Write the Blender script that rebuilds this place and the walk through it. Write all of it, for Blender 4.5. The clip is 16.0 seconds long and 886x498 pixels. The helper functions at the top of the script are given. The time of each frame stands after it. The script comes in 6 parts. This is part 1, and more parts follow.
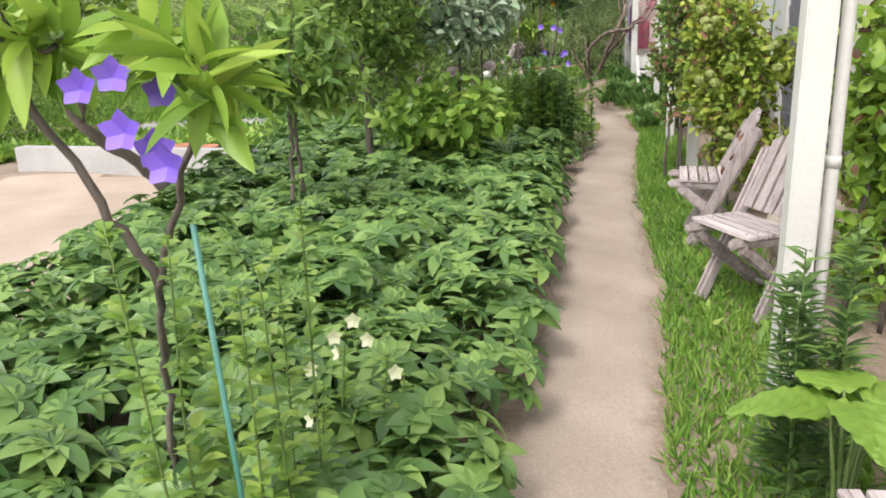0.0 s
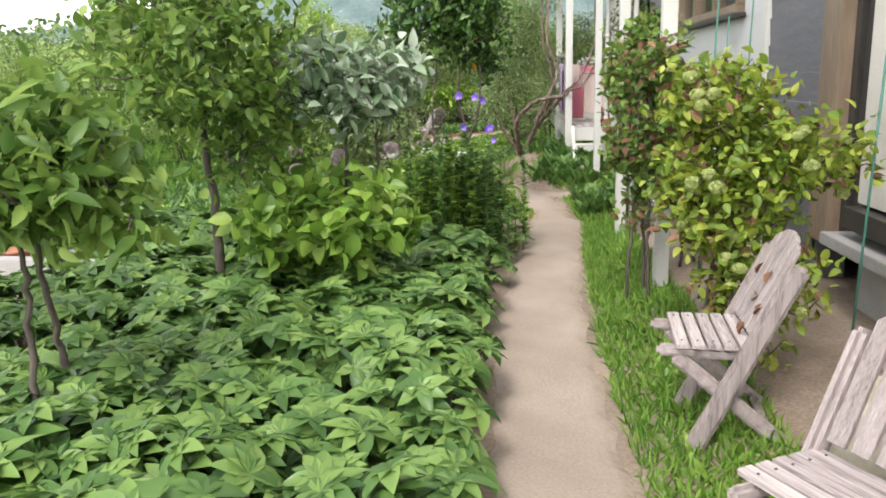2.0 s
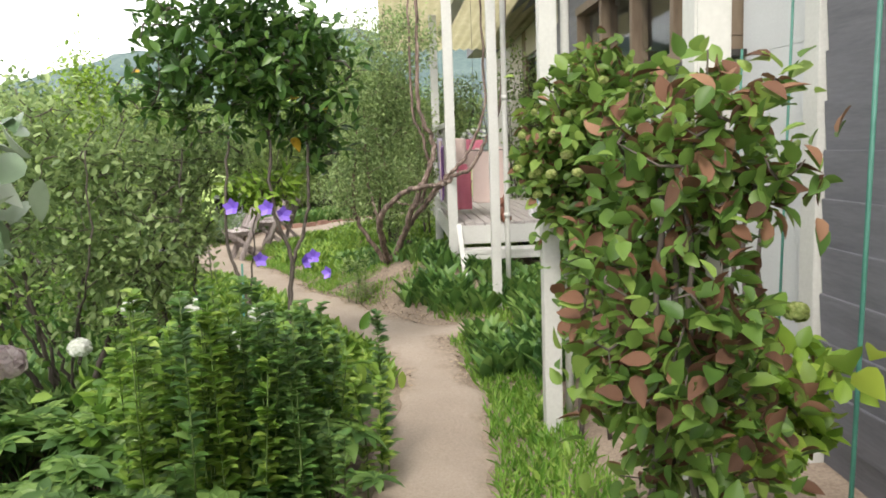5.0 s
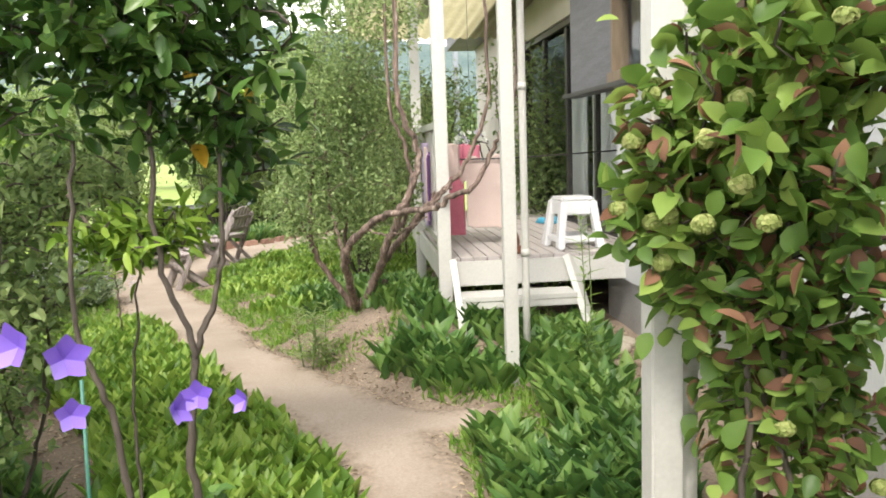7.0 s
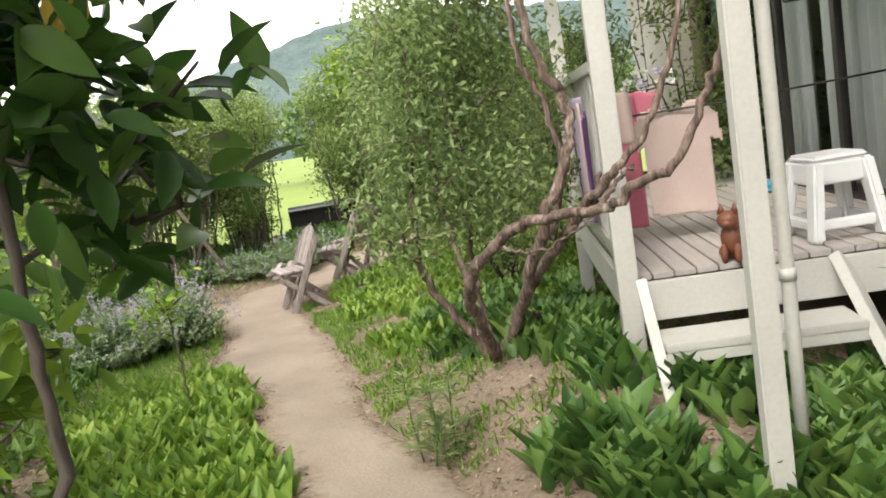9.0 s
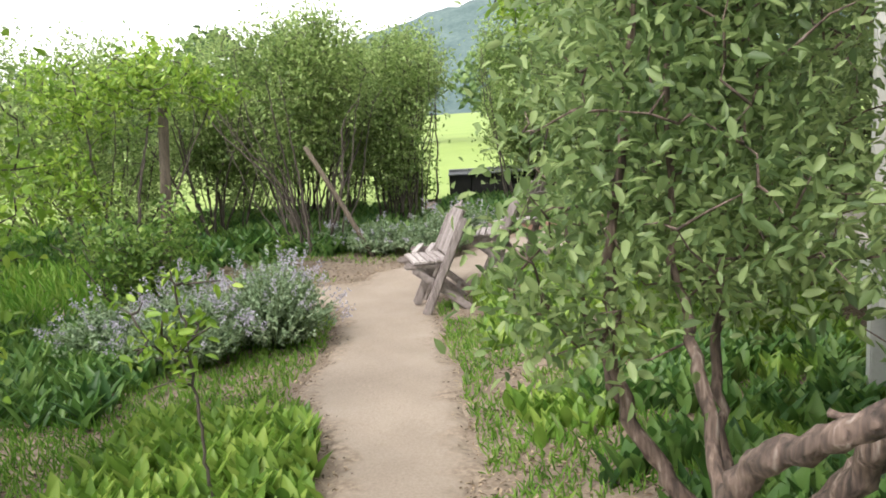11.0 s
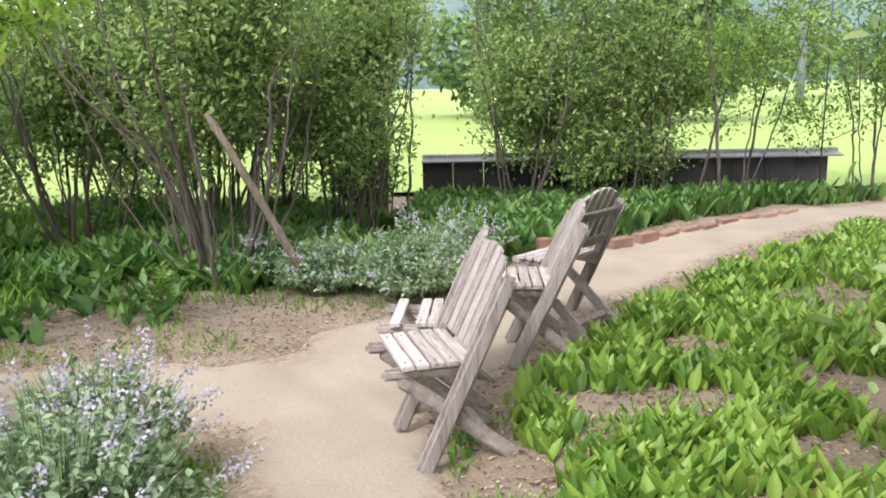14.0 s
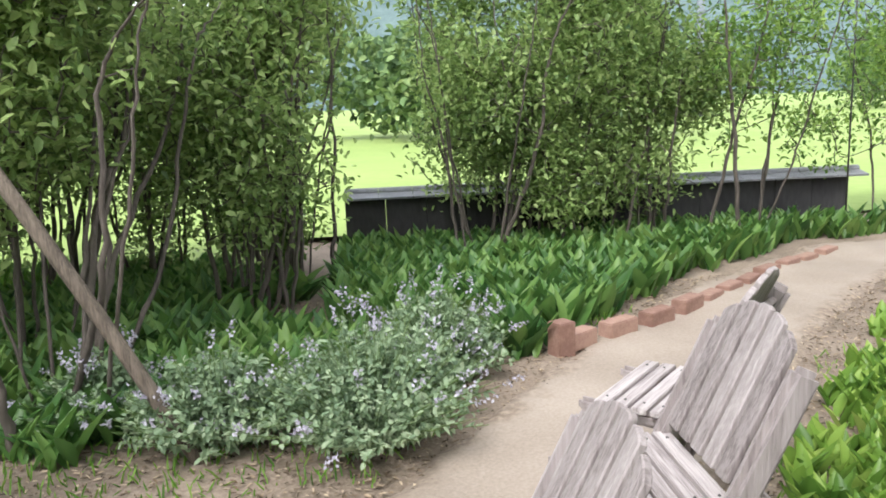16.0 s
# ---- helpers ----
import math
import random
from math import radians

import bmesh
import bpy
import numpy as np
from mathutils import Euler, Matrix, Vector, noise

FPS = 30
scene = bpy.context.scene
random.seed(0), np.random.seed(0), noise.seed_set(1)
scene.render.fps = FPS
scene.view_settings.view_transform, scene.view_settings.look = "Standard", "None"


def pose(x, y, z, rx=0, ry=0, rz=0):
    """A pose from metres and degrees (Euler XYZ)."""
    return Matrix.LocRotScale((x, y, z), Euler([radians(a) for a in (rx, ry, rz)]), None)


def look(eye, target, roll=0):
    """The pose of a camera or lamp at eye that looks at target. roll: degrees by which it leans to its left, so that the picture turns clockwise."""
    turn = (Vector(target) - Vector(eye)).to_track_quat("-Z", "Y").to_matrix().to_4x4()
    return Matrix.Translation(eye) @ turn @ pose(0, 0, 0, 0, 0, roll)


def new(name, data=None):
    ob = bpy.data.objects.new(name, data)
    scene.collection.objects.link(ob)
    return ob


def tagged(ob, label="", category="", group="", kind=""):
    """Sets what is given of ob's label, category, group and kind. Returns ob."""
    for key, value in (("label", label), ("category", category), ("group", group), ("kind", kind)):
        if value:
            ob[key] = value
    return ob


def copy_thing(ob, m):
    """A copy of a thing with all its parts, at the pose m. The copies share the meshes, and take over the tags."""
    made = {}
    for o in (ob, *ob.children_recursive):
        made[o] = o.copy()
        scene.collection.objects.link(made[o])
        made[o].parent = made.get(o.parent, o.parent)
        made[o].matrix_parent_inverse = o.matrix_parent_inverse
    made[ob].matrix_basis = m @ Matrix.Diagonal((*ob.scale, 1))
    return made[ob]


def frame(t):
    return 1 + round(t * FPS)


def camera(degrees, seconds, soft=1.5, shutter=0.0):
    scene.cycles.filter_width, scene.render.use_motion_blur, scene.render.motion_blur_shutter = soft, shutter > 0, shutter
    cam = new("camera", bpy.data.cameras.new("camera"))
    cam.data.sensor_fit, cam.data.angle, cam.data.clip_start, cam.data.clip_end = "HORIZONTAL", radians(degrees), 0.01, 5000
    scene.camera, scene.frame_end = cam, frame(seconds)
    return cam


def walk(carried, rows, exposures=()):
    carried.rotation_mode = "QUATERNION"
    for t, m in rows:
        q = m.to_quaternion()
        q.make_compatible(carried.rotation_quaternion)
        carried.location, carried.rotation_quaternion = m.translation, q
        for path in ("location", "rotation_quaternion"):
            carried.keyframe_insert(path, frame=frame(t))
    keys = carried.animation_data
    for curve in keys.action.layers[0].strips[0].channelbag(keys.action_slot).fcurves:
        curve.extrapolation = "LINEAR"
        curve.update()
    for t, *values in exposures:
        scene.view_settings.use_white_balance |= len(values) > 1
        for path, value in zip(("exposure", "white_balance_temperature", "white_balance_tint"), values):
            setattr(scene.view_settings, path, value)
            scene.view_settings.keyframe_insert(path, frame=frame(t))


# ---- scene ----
cam = camera(58.4, 16.0, soft=1.8)
METRES, EYE, TILT, LEAN, TURN = 17.0, 1.48, 0.0, 0.0, 0.0
ROWS = [
    (0.0, 0.0, 0.0, 0.0, -0.56, -16.42, 1.9),
    (0.5, 0.0018, 0.0282, -0.0007, 0.12, -16.86, 0.99),
    (1.0, 0.0059, 0.0562, -0.0007, -1.55, -14.93, 1.33),
    (1.5, 0.0134, 0.0868, 0.0004, -3.9, -13.04, 1.52),
    (2.0, 0.0184, 0.1173, 0.0011, -5.73, -12.37, 1.34),
    (2.5, 0.0272, 0.1458, 0.0014, -7.78, -11.17, 1.3),
    (3.0, 0.0344, 0.1765, 0.0027, -12.29, -9.43, 1.61),
    (3.5, 0.0447, 0.2083, 0.0029, -13.87, -8.45, 1.87),
    (6.0, 0.0715, 0.3654, 0.0049, -14.88, -6.96, 2.07),
    (6.5, 0.076, 0.392, 0.0057, -18.41, -6.56, 1.99),
    (7.0, 0.0862, 0.4185, 0.0054, -16.5, -7.31, 1.97),
    (7.5, 0.0926, 0.4459, 0.0054, -12.8, -8.19, 2.51),
    (8.0, 0.102, 0.4715, 0.0042, -10.33, -8.12, 3.3),
    (8.5, 0.108, 0.502, 0.0044, -7.91, -8.27, 5.17),
    (9.0, 0.1153, 0.5323, 0.0047, -6.04, -8.59, 9.1),
    (9.5, 0.1235, 0.5598, 0.0048, -1.86, -9.29, 8.62),
    (10.0, 0.1259, 0.5879, 0.0062, 4.28, -9.35, 6.5),
    (12.5, 0.0966, 0.7445, 0.0005, 6.54, -10.95, 1.72),
    (13.0, 0.0905, 0.7757, -0.0006, 1.78, -11.04, 1.15),
    (13.5, 0.0835, 0.8068, -0.0017, 0.71, -11.37, 1.07),
    (14.0, 0.0758, 0.8403, -0.0034, 3.36, -11.75, 1.25),
    (14.5, 0.0683, 0.8711, -0.0043, 6.42, -11.48, 1.93),
    (15.0, 0.0617, 0.9062, -0.0058, 6.16, -10.46, 1.67),
    (15.5, 0.054, 0.9397, -0.0065, 1.24, -10.03, 1.69),
    (16.0, 0.0493, 0.9758, -0.0083, -4.44, -10.51, 2.17),
]
walk(cam, [(t, pose(0, 0, EYE, TILT, LEAN, TURN) @ pose(METRES * x, METRES * y, METRES * z, 90 + pitch, roll, yaw)) for t, x, y, z, yaw, pitch, roll in ROWS],
     exposures=[(0.0, 1.2, 6550, 14), (3.5, 1.32, 6600, 11), (6.0, 1.1, 6850, 10), (7.3, 1.55, 6900, 11), (8.1, 1.35, 6950, 10), (9.0, 1.12, 7000, 10), (10.0, 1.1, 6800, 10), (12.5, 1.33, 6400, 10), (14.0, 1.40, 6350, 10), (15.0, 1.28, 6200, 10), (16.0, 1.30, 6150, 10)])

# ---------------- world, sun ----------------
world = bpy.data.worlds.new("world")
scene.world = world
world.use_nodes = True
wn = world.node_tree
sky = wn.nodes.new("ShaderNodeTexSky")
sky.sky_type = "NISHITA"
sky.sun_disc = False
sky.sun_elevation, sky.sun_rotation = radians(55), radians(200)
sky.air_density, sky.dust_density, sky.ozone_density = 1.0, 1.0, 1.0
cloud = wn.nodes.new("ShaderNodeHueSaturation")  # thin overcast: the sky's blue washed out
cloud.inputs["Saturation"].default_value, cloud.inputs["Value"].default_value = 0.1, 1.4
wn.links.new(sky.outputs[0], cloud.inputs["Color"])
wn.nodes["Background"].inputs[1].default_value = 0.15
wn.links.new(cloud.outputs[0], wn.nodes["Background"].inputs[0])
sun = new("sun", bpy.data.lights.new("sun", "SUN"))
sun.data.energy, sun.data.angle, sun.data.color = 1.2, radians(14), (1.0, 0.96, 0.9)
sun.matrix_world = look((-10, -12, 25), (0, 6, 0))


# ---------------- materials ----------------
def material(name, ramp, scale=6.0, rough=0.6, bump=0.15, stretch=(1, 1, 1), island=0.0, thing=0.0, glow=0.0, metal=0.0, fine=6.0, gloss=0.5):
    """Two noises, coarse and fine, over a colour ramp; island and thing vary the colour piece by piece; glow is the light let through a leaf."""
    m = bpy.data.materials.new(name)
    m.use_nodes = True
    nt = m.node_tree
    n, l = nt.nodes, nt.links
    bsdf = n["Principled BSDF"]
    co = n.new("ShaderNodeTexCoord")
    mp = n.new("ShaderNodeMapping")
    mp.inputs["Scale"].default_value = stretch
    l.new(co.outputs["Object"], mp.inputs["Vector"])
    a, b = n.new("ShaderNodeTexNoise"), n.new("ShaderNodeTexNoise")
    a.inputs["Scale"].default_value, b.inputs["Scale"].default_value = scale, scale * fine
    a.inputs["Detail"].default_value, b.inputs["Detail"].default_value = 4.0, 5.0
    for t in (a, b):
        l.new(mp.outputs[0], t.inputs["Vector"])
    mix = n.new("ShaderNodeMath")
    mix.operation = "MULTIPLY_ADD"
    l.new(b.outputs[0], mix.inputs[0])
    mix.inputs[1].default_value = 0.45
    half = n.new("ShaderNodeMath")
    half.operation = "MULTIPLY"
    half.inputs[1].default_value = 0.55
    l.new(a.outputs[0], half.inputs[0])
    l.new(half.outputs[0], mix.inputs[2])
    fac = mix.outputs[0]
    if island or thing:
        src = n.new("ShaderNodeNewGeometry").outputs["Random Per Island"] if island else n.new("ShaderNodeObjectInfo").outputs["Random"]
        k = island or thing
        sh = n.new("ShaderNodeMath")
        sh.operation = "MULTIPLY_ADD"
        l.new(src, sh.inputs[0])
        sh.inputs[1].default_value = k
        l.new(fac, sh.inputs[2])
        of = n.new("ShaderNodeMath")
        of.operation = "SUBTRACT"
        l.new(sh.outputs[0], of.inputs[0])
        of.inputs[1].default_value = k / 2
        fac = of.outputs[0]
    cr = n.new("ShaderNodeValToRGB")
    e = cr.color_ramp.elements
    for i, (p, c) in enumerate(ramp):
        s = e[i] if i < 2 else e.new(p)
        s.position = p
        s.color = (*c, 1)
    l.new(fac, cr.inputs[0])
    l.new(cr.outputs[0], bsdf.inputs["Base Color"])
    bsdf.inputs["Roughness"].default_value = rough
    bsdf.inputs["Metallic"].default_value = metal
    bsdf.inputs["Specular IOR Level"].default_value = gloss
    if bump:
        bp = n.new("ShaderNodeBump")
        bp.inputs["Strength"].default_value = bump
        bp.inputs["Distance"].default_value = 0.02
        l.new(mix.outputs[0], bp.inputs["Height"])
        l.new(bp.outputs[0], bsdf.inputs["Normal"])
    if glow:
        tr = n.new("ShaderNodeBsdfTranslucent")
        ms = n.new("ShaderNodeMixShader")
        l.new(cr.outputs[0], tr.inputs[0])
        ms.inputs[0].default_value = glow
        l.new(bsdf.outputs[0], ms.inputs[1])
        l.new(tr.outputs[0], ms.inputs[2])
        l.new(ms.outputs[0], n["Material Output"].inputs[0])
    return m


SAND = material("sand", [(0.28, (0.24, 0.19, 0.15)), (0.5, (0.325, 0.264, 0.212)), (0.72, (0.41, 0.34, 0.28))], 1.6, 0.95, 0.5, fine=45)
SOIL = material("soil", [(0.30, (0.13, 0.098, 0.07)), (0.5, (0.235, 0.18, 0.135)), (0.7, (0.36, 0.285, 0.22))], 2.2, 0.95, 1.0, fine=26)


def worn_into(m, ramp, scale):
    """Let the bare earth of a ramp break in patches into a material, by the mesh's own 'worn' value."""
    n, l = m.node_tree.nodes, m.node_tree.links
    bsdf = n["Principled BSDF"]
    old = bsdf.inputs["Base Color"].links[0].from_socket
    co = n.new("ShaderNodeTexCoord")
    a, b = n.new("ShaderNodeTexNoise"), n.new("ShaderNodeTexNoise")
    for t, k in ((a, 7.0), (b, scale)):
        t.inputs["Scale"].default_value = k
        t.inputs["Detail"].default_value = 6.0
        l.new(co.outputs["Object"], t.inputs["Vector"])
    at = n.new("ShaderNodeAttribute")
    at.attribute_name = "worn"
    add = n.new("ShaderNodeMath")
    l.new(at.outputs["Fac"], add.inputs[0])
    l.new(a.outputs[0], add.inputs[1])
    edge = n.new("ShaderNodeMapRange")
    edge.inputs["From Min"].default_value = 0.85
    edge.inputs["From Max"].default_value = 1.2
    l.new(add.outputs[0], edge.inputs["Value"])
    cr = n.new("ShaderNodeValToRGB")
    e = cr.color_ramp.elements
    for i, (p, c) in enumerate(ramp):
        s = e[i] if i < 2 else e.new(p)
        s.position = p
        s.color = (*c, 1)
    l.new(b.outputs[0], cr.inputs[0])
    mix = n.new("ShaderNodeMix")
    mix.data_type = "RGBA"
    l.new(edge.outputs[0], mix.inputs["Factor"])
    l.new(old, mix.inputs[6])
    l.new(cr.outputs[0], mix.inputs[7])
    l.new(mix.outputs[2], bsdf.inputs["Base Color"])


DRYSAND = material("drive_gravel", [(0.28, (0.27, 0.21, 0.16)), (0.5, (0.36, 0.285, 0.22)), (0.72, (0.44, 0.355, 0.285))], 1.6, 0.95, 0.5, fine=45)
worn_into(SAND, [(0.33, (0.18, 0.137, 0.10)), (0.5, (0.26, 0.20, 0.152)), (0.66, (0.36, 0.285, 0.22))], 30)
GRAVEL = material("gravel", [(0.3, (0.24, 0.23, 0.23)), (0.7, (0.42, 0.40, 0.40))], 4, 0.95, 0.5, fine=30)
FIELD = material("paddy", [(0.3, (0.22, 0.31, 0.07)), (0.7, (0.31, 0.40, 0.11))], 0.3, 0.9, 0.2, fine=20)
# wooded hills: the haze of distance is mixed into their blue-green
HILL = material("hazy_forest", [(0.35, (0.06, 0.10, 0.10)), (0.65, (0.13, 0.18, 0.17))], 0.06, 1.0, 0.6, fine=7)
WHITE = material("white_paint", [(0.3, (0.47, 0.465, 0.435)), (0.7, (0.58, 0.575, 0.54))], 2.0, 0.5, 0.04, fine=30)
RENDERED = material("white_render", [(0.3, (0.50, 0.51, 0.51)), (0.7, (0.59, 0.60, 0.60))], 2, 0.8, 0.2, fine=40)
SIDING = material("grey_siding", [(0.3, (0.10, 0.10, 0.115)), (0.7, (0.17, 0.17, 0.19))], 2, 0.6, 0.1, (1, 1, 8))
BROWN = material("brown_wood", [(0.3, (0.13, 0.09, 0.06)), (0.7, (0.25, 0.19, 0.13))], 5, 0.6, 0.1, (1, 1, 0.2))
DARK = material("dark_frame", [(0.3, (0.02, 0.018, 0.017)), (0.7, (0.05, 0.045, 0.04))], 5, 0.45, 0.05)
TAN = material("beige_panel", [(0.3, (0.50, 0.47, 0.42)), (0.7, (0.62, 0.59, 0.54))], 2, 0.8, 0.1, fine=30)
CURTAIN = material("curtain", [(0.3, (0.58, 0.57, 0.57)), (0.7, (0.74, 0.73, 0.72))], 3, 0.9, 0.1, (6, 6, 0.3))
WEATHERED = material("weathered_wood", [(0.30, (0.14, 0.112, 0.105)), (0.5, (0.31, 0.262, 0.25)), (0.7, (0.46, 0.40, 0.385))], 5, 0.85, 0.35, (1, 1, 1), thing=0.15, fine=7)
GRAINED = material("weathered_board", [(0.28, (0.16, 0.132, 0.125)), (0.44, (0.285, 0.242, 0.232)), (0.58, (0.345, 0.297, 0.285)), (0.74, (0.44, 0.385, 0.37))], 3.2, 0.85, 0.5, (9, 14, 0.7), thing=0.20, fine=4)
SEATWOOD = material("weathered_seat_board", [(0.28, (0.17, 0.14, 0.132)), (0.44, (0.36, 0.31, 0.30)), (0.56, (0.46, 0.405, 0.39)), (0.72, (0.58, 0.52, 0.50))], 3.2, 0.85, 0.5, (14, 0.7, 9), thing=0.16, fine=4)
DECKWOOD = material("deck_wood", [(0.3, (0.36, 0.33, 0.31)), (0.7, (0.52, 0.48, 0.46))], 4, 0.8, 0.2, (8, 0.7, 8), thing=0.2)
CONCRETE = material("concrete", [(0.3, (0.26, 0.255, 0.245)), (0.7, (0.40, 0.39, 0.37))], 3, 0.9, 0.2, fine=20)
BLACKWALL = material("charred_board", [(0.3, (0.018, 0.017, 0.018)), (0.7, (0.055, 0.05, 0.05))], 4, 0.8, 0.3, (1, 1, 0.4))
TILE = material("roof_tile", [(0.3, (0.16, 0.16, 0.17)), (0.7, (0.30, 0.30, 0.32))], 8, 0.45, 0.1)
BRICK = material("brick", [(0.3, (0.22, 0.12, 0.09)), (0.7, (0.38, 0.235, 0.18))], 12, 0.9, 0.4, thing=0.3)
BARK = material("bark", [(0.3, (0.045, 0.036, 0.03)), (0.7, (0.14, 0.115, 0.095))], 9, 0.9, 0.8, (1, 1, 0.25))
REDBARK = material("peeling_bark", [(0.34, (0.045, 0.034, 0.029)), (0.46, (0.12, 0.085, 0.07)), (0.56, (0.22, 0.155, 0.125)), (0.68, (0.42, 0.35, 0.31))], 30, 0.9, 1.0, (1, 1, 0.14), fine=3)
STEM = material("green_stem", [(0.3, (0.07, 0.12, 0.03)), (0.7, (0.15, 0.22, 0.06))], 6, 0.7, 0.1)
GLASS = bpy.data.materials.new("glass")
GLASS.use_nodes = True
GLASS.node_tree.nodes["Principled BSDF"].inputs["Transmission Weight"].default_value = 1.0
GLASS.node_tree.nodes["Principled BSDF"].inputs["Roughness"].default_value = 0.03
GLASS.node_tree.nodes["Principled BSDF"].inputs["IOR"].default_value = 1.1
GLASS.node_tree.nodes["Principled BSDF"].inputs["Base Color"].default_value = (0.85, 0.9, 0.9, 1)


def leafy(name, dark, mid, light, rough=0.45, glow=0.25, island=0.55, scale=1.2, gloss=0.4):
    return material(name, [(0.18, dark), (0.5, mid), (0.82, light)], scale, rough, 0.0, island=island, glow=glow, fine=5, gloss=gloss)


# ---------------- mesh helpers ----------------
def finish(name, me, mat, parent=None, label="", smooth=False):
    for m in mat if isinstance(mat, (list, tuple)) else [mat]:
        me.materials.append(m)
    if smooth:
        me.polygons.foreach_set("use_smooth", [True] * len(me.polygons))
    ob = new(name, me)
    if parent:
        ob.parent = parent
    if label:
        ob["label"] = label
    return ob


def part(name, bm, mat, parent=None, label="", smooth=False):
    me = bpy.data.meshes.new(name)
    bm.to_mesh(me)
    bm.free()
    return finish(name, me, mat, parent, label, smooth)


def solid(name, verts, tris, mat, parent=None, label="", smooth=False):
    """A mesh from numpy arrays of corners and of triangles."""
    me = bpy.data.meshes.new(name)
    v, f = np.asarray(verts, np.float32), np.asarray(tris, np.int32)
    me.vertices.add(len(v))
    me.vertices.foreach_set("co", v.ravel())
    me.loops.add(f.size)
    me.loops.foreach_set("vertex_index", f.ravel())
    me.polygons.add(len(f))
    me.polygons.foreach_set("loop_start", np.arange(0, f.size, f.shape[1], dtype=np.int32))
    me.update(calc_edges=True)
    me.validate()
    return finish(name, me, mat, parent, label, smooth)


def empty(name, m=None):
    ob = new(name)
    ob.empty_display_size = 0.1
    if m is not None:
        ob.matrix_basis = m
    return ob


def add_box(bm, c, s, m=None, bevel=0.0):
    """A box of size s round c, turned by m before it is placed."""
    t = Matrix.Translation(c) @ (m or Matrix.Identity(4)) @ Matrix.Diagonal((*s, 1))
    geo = bmesh.ops.create_cube(bm, size=1, matrix=t)
    if bevel:
        edges = {e for v in geo["verts"] for e in v.link_edges}
        bmesh.ops.bevel(bm, geom=list(edges), offset=bevel, segments=2, affect="EDGES")
    return geo


def box(name, c, s, mat, parent=None, m=None, bevel=0.004, label=""):
    bm = bmesh.new()
    add_box(bm, c, s, m, bevel)
    return part(name, bm, mat, parent, label)


def span(bm, p, q, w, t, side=(0, 1, 0), bevel=0.0):
    """A board of width w (along side) and thickness t from p to q."""
    p, q = Vector(p), Vector(q)
    z = (q - p).normalized()
    y = Vector(side)
    x = y.cross(z).normalized()
    y = z.cross(x)
    m = Matrix((x, y, z)).transposed().to_4x4()
    return add_box(bm, (p + q) / 2, (t, w, (q - p).length), m, bevel)


def tube_arrays(points, radii, sides=7, wob=0.0, rng=None):
    """Corners and triangles of a tapering tube along points."""
    pts = np.asarray(points, float)
    tang = np.gradient(pts, axis=0)
    tang /= np.linalg.norm(tang, axis=1)[:, None] + 1e-9
    ref = np.array([0.31, 0.95, 0.1]) if abs(tang[0][1]) < 0.9 else np.array([1.0, 0, 0.2])
    v = []
    for i, p in enumerate(pts):
        a = np.cross(tang[i], ref)
        a /= np.linalg.norm(a) + 1e-9
        b = np.cross(tang[i], a)
        for k in range(sides):
            an = 2 * math.pi * k / sides
            r = radii[i] * (1 + (wob * (rng.random() - 0.5) if wob else 0))
            v.append(p + r * (math.cos(an) * a + math.sin(an) * b))
    f = []
    for i in range(len(pts) - 1):
        for k in range(sides):
            a, b = i * sides + k, i * sides + (k + 1) % sides
            f += [(a, b, b + sides), (a, b + sides, a + sides)]
    n = len(v)
    v += [pts[0], pts[-1]]
    for k in range(sides):
        f.append((n, (k + 1) % sides, k))
        o = (len(pts) - 1) * sides
        f.append((n + 1, o + k, o + (k + 1) % sides))
    return np.array(v), np.array(f)


def joined(chunks):
    vs, fs, n = [], [], 0
    for v, f in chunks:
        vs.append(v)
        fs.append(f + n)
        n += len(v)
    return np.concatenate(vs), np.concatenate(fs)


def smoothpath(points, n=24):
    """A soft line through the points (Catmull-Rom)."""
    p = np.asarray(points, float)
    p = np.vstack([2 * p[0] - p[1], p, 2 * p[-1] - p[-2]])
    out = []
    segs = len(p) - 3
    for k in range(n + 1):
        u = k / n * segs
        i = min(int(u), segs - 1)
        t = u - i
        a, b, c, d = p[i : i + 4]
        out.append(0.5 * (2 * b + (c - a) * t + (2 * a - 5 * b + 4 * c - d) * t * t + (3 * b - a - 3 * c + d) * t**3))
    return np.array(out)


# ---------------- the lie of the land ----------------
WAYS = [  # centre line and half width of the trodden paths
    [(-0.6, -3.5, 0.27), (-0.05, 0.0, 0.26), (0.4, 2.2, 0.26), (0.9, 4.2, 0.28), (1.37, 6.7, 0.29), (1.94, 8.9, 0.28), (2.2, 9.7, 0.23),
     (2.28, 10.6, 0.24), (2.2, 11.3, 0.36), (1.8, 12.2, 0.31), (1.46, 13.2, 0.29), (1.36, 14.2, 0.32), (1.0, 15.4, 0.46), (0.82, 16.6, 0.38), (0.55, 17.8, 0.45), (0.7, 18.6, 0.55)],
    [(2.2, 11.3, 0.3), (2.75, 11.1, 0.16)],
    [(0.7, 18.2, 0.6), (1.45, 19.3, 0.5), (2.35, 20.4, 0.5), (3.3, 21.45, 0.48), (4.6, 22.55, 0.42), (6.4, 23.1, 0.42), (9.5, 23.6, 0.42)],
    [(0.6, 18.1, 0.5), (-0.3, 17.75, 0.42), (-1.3, 17.5, 0.38), (-3.2, 17.0, 0.35)],
]


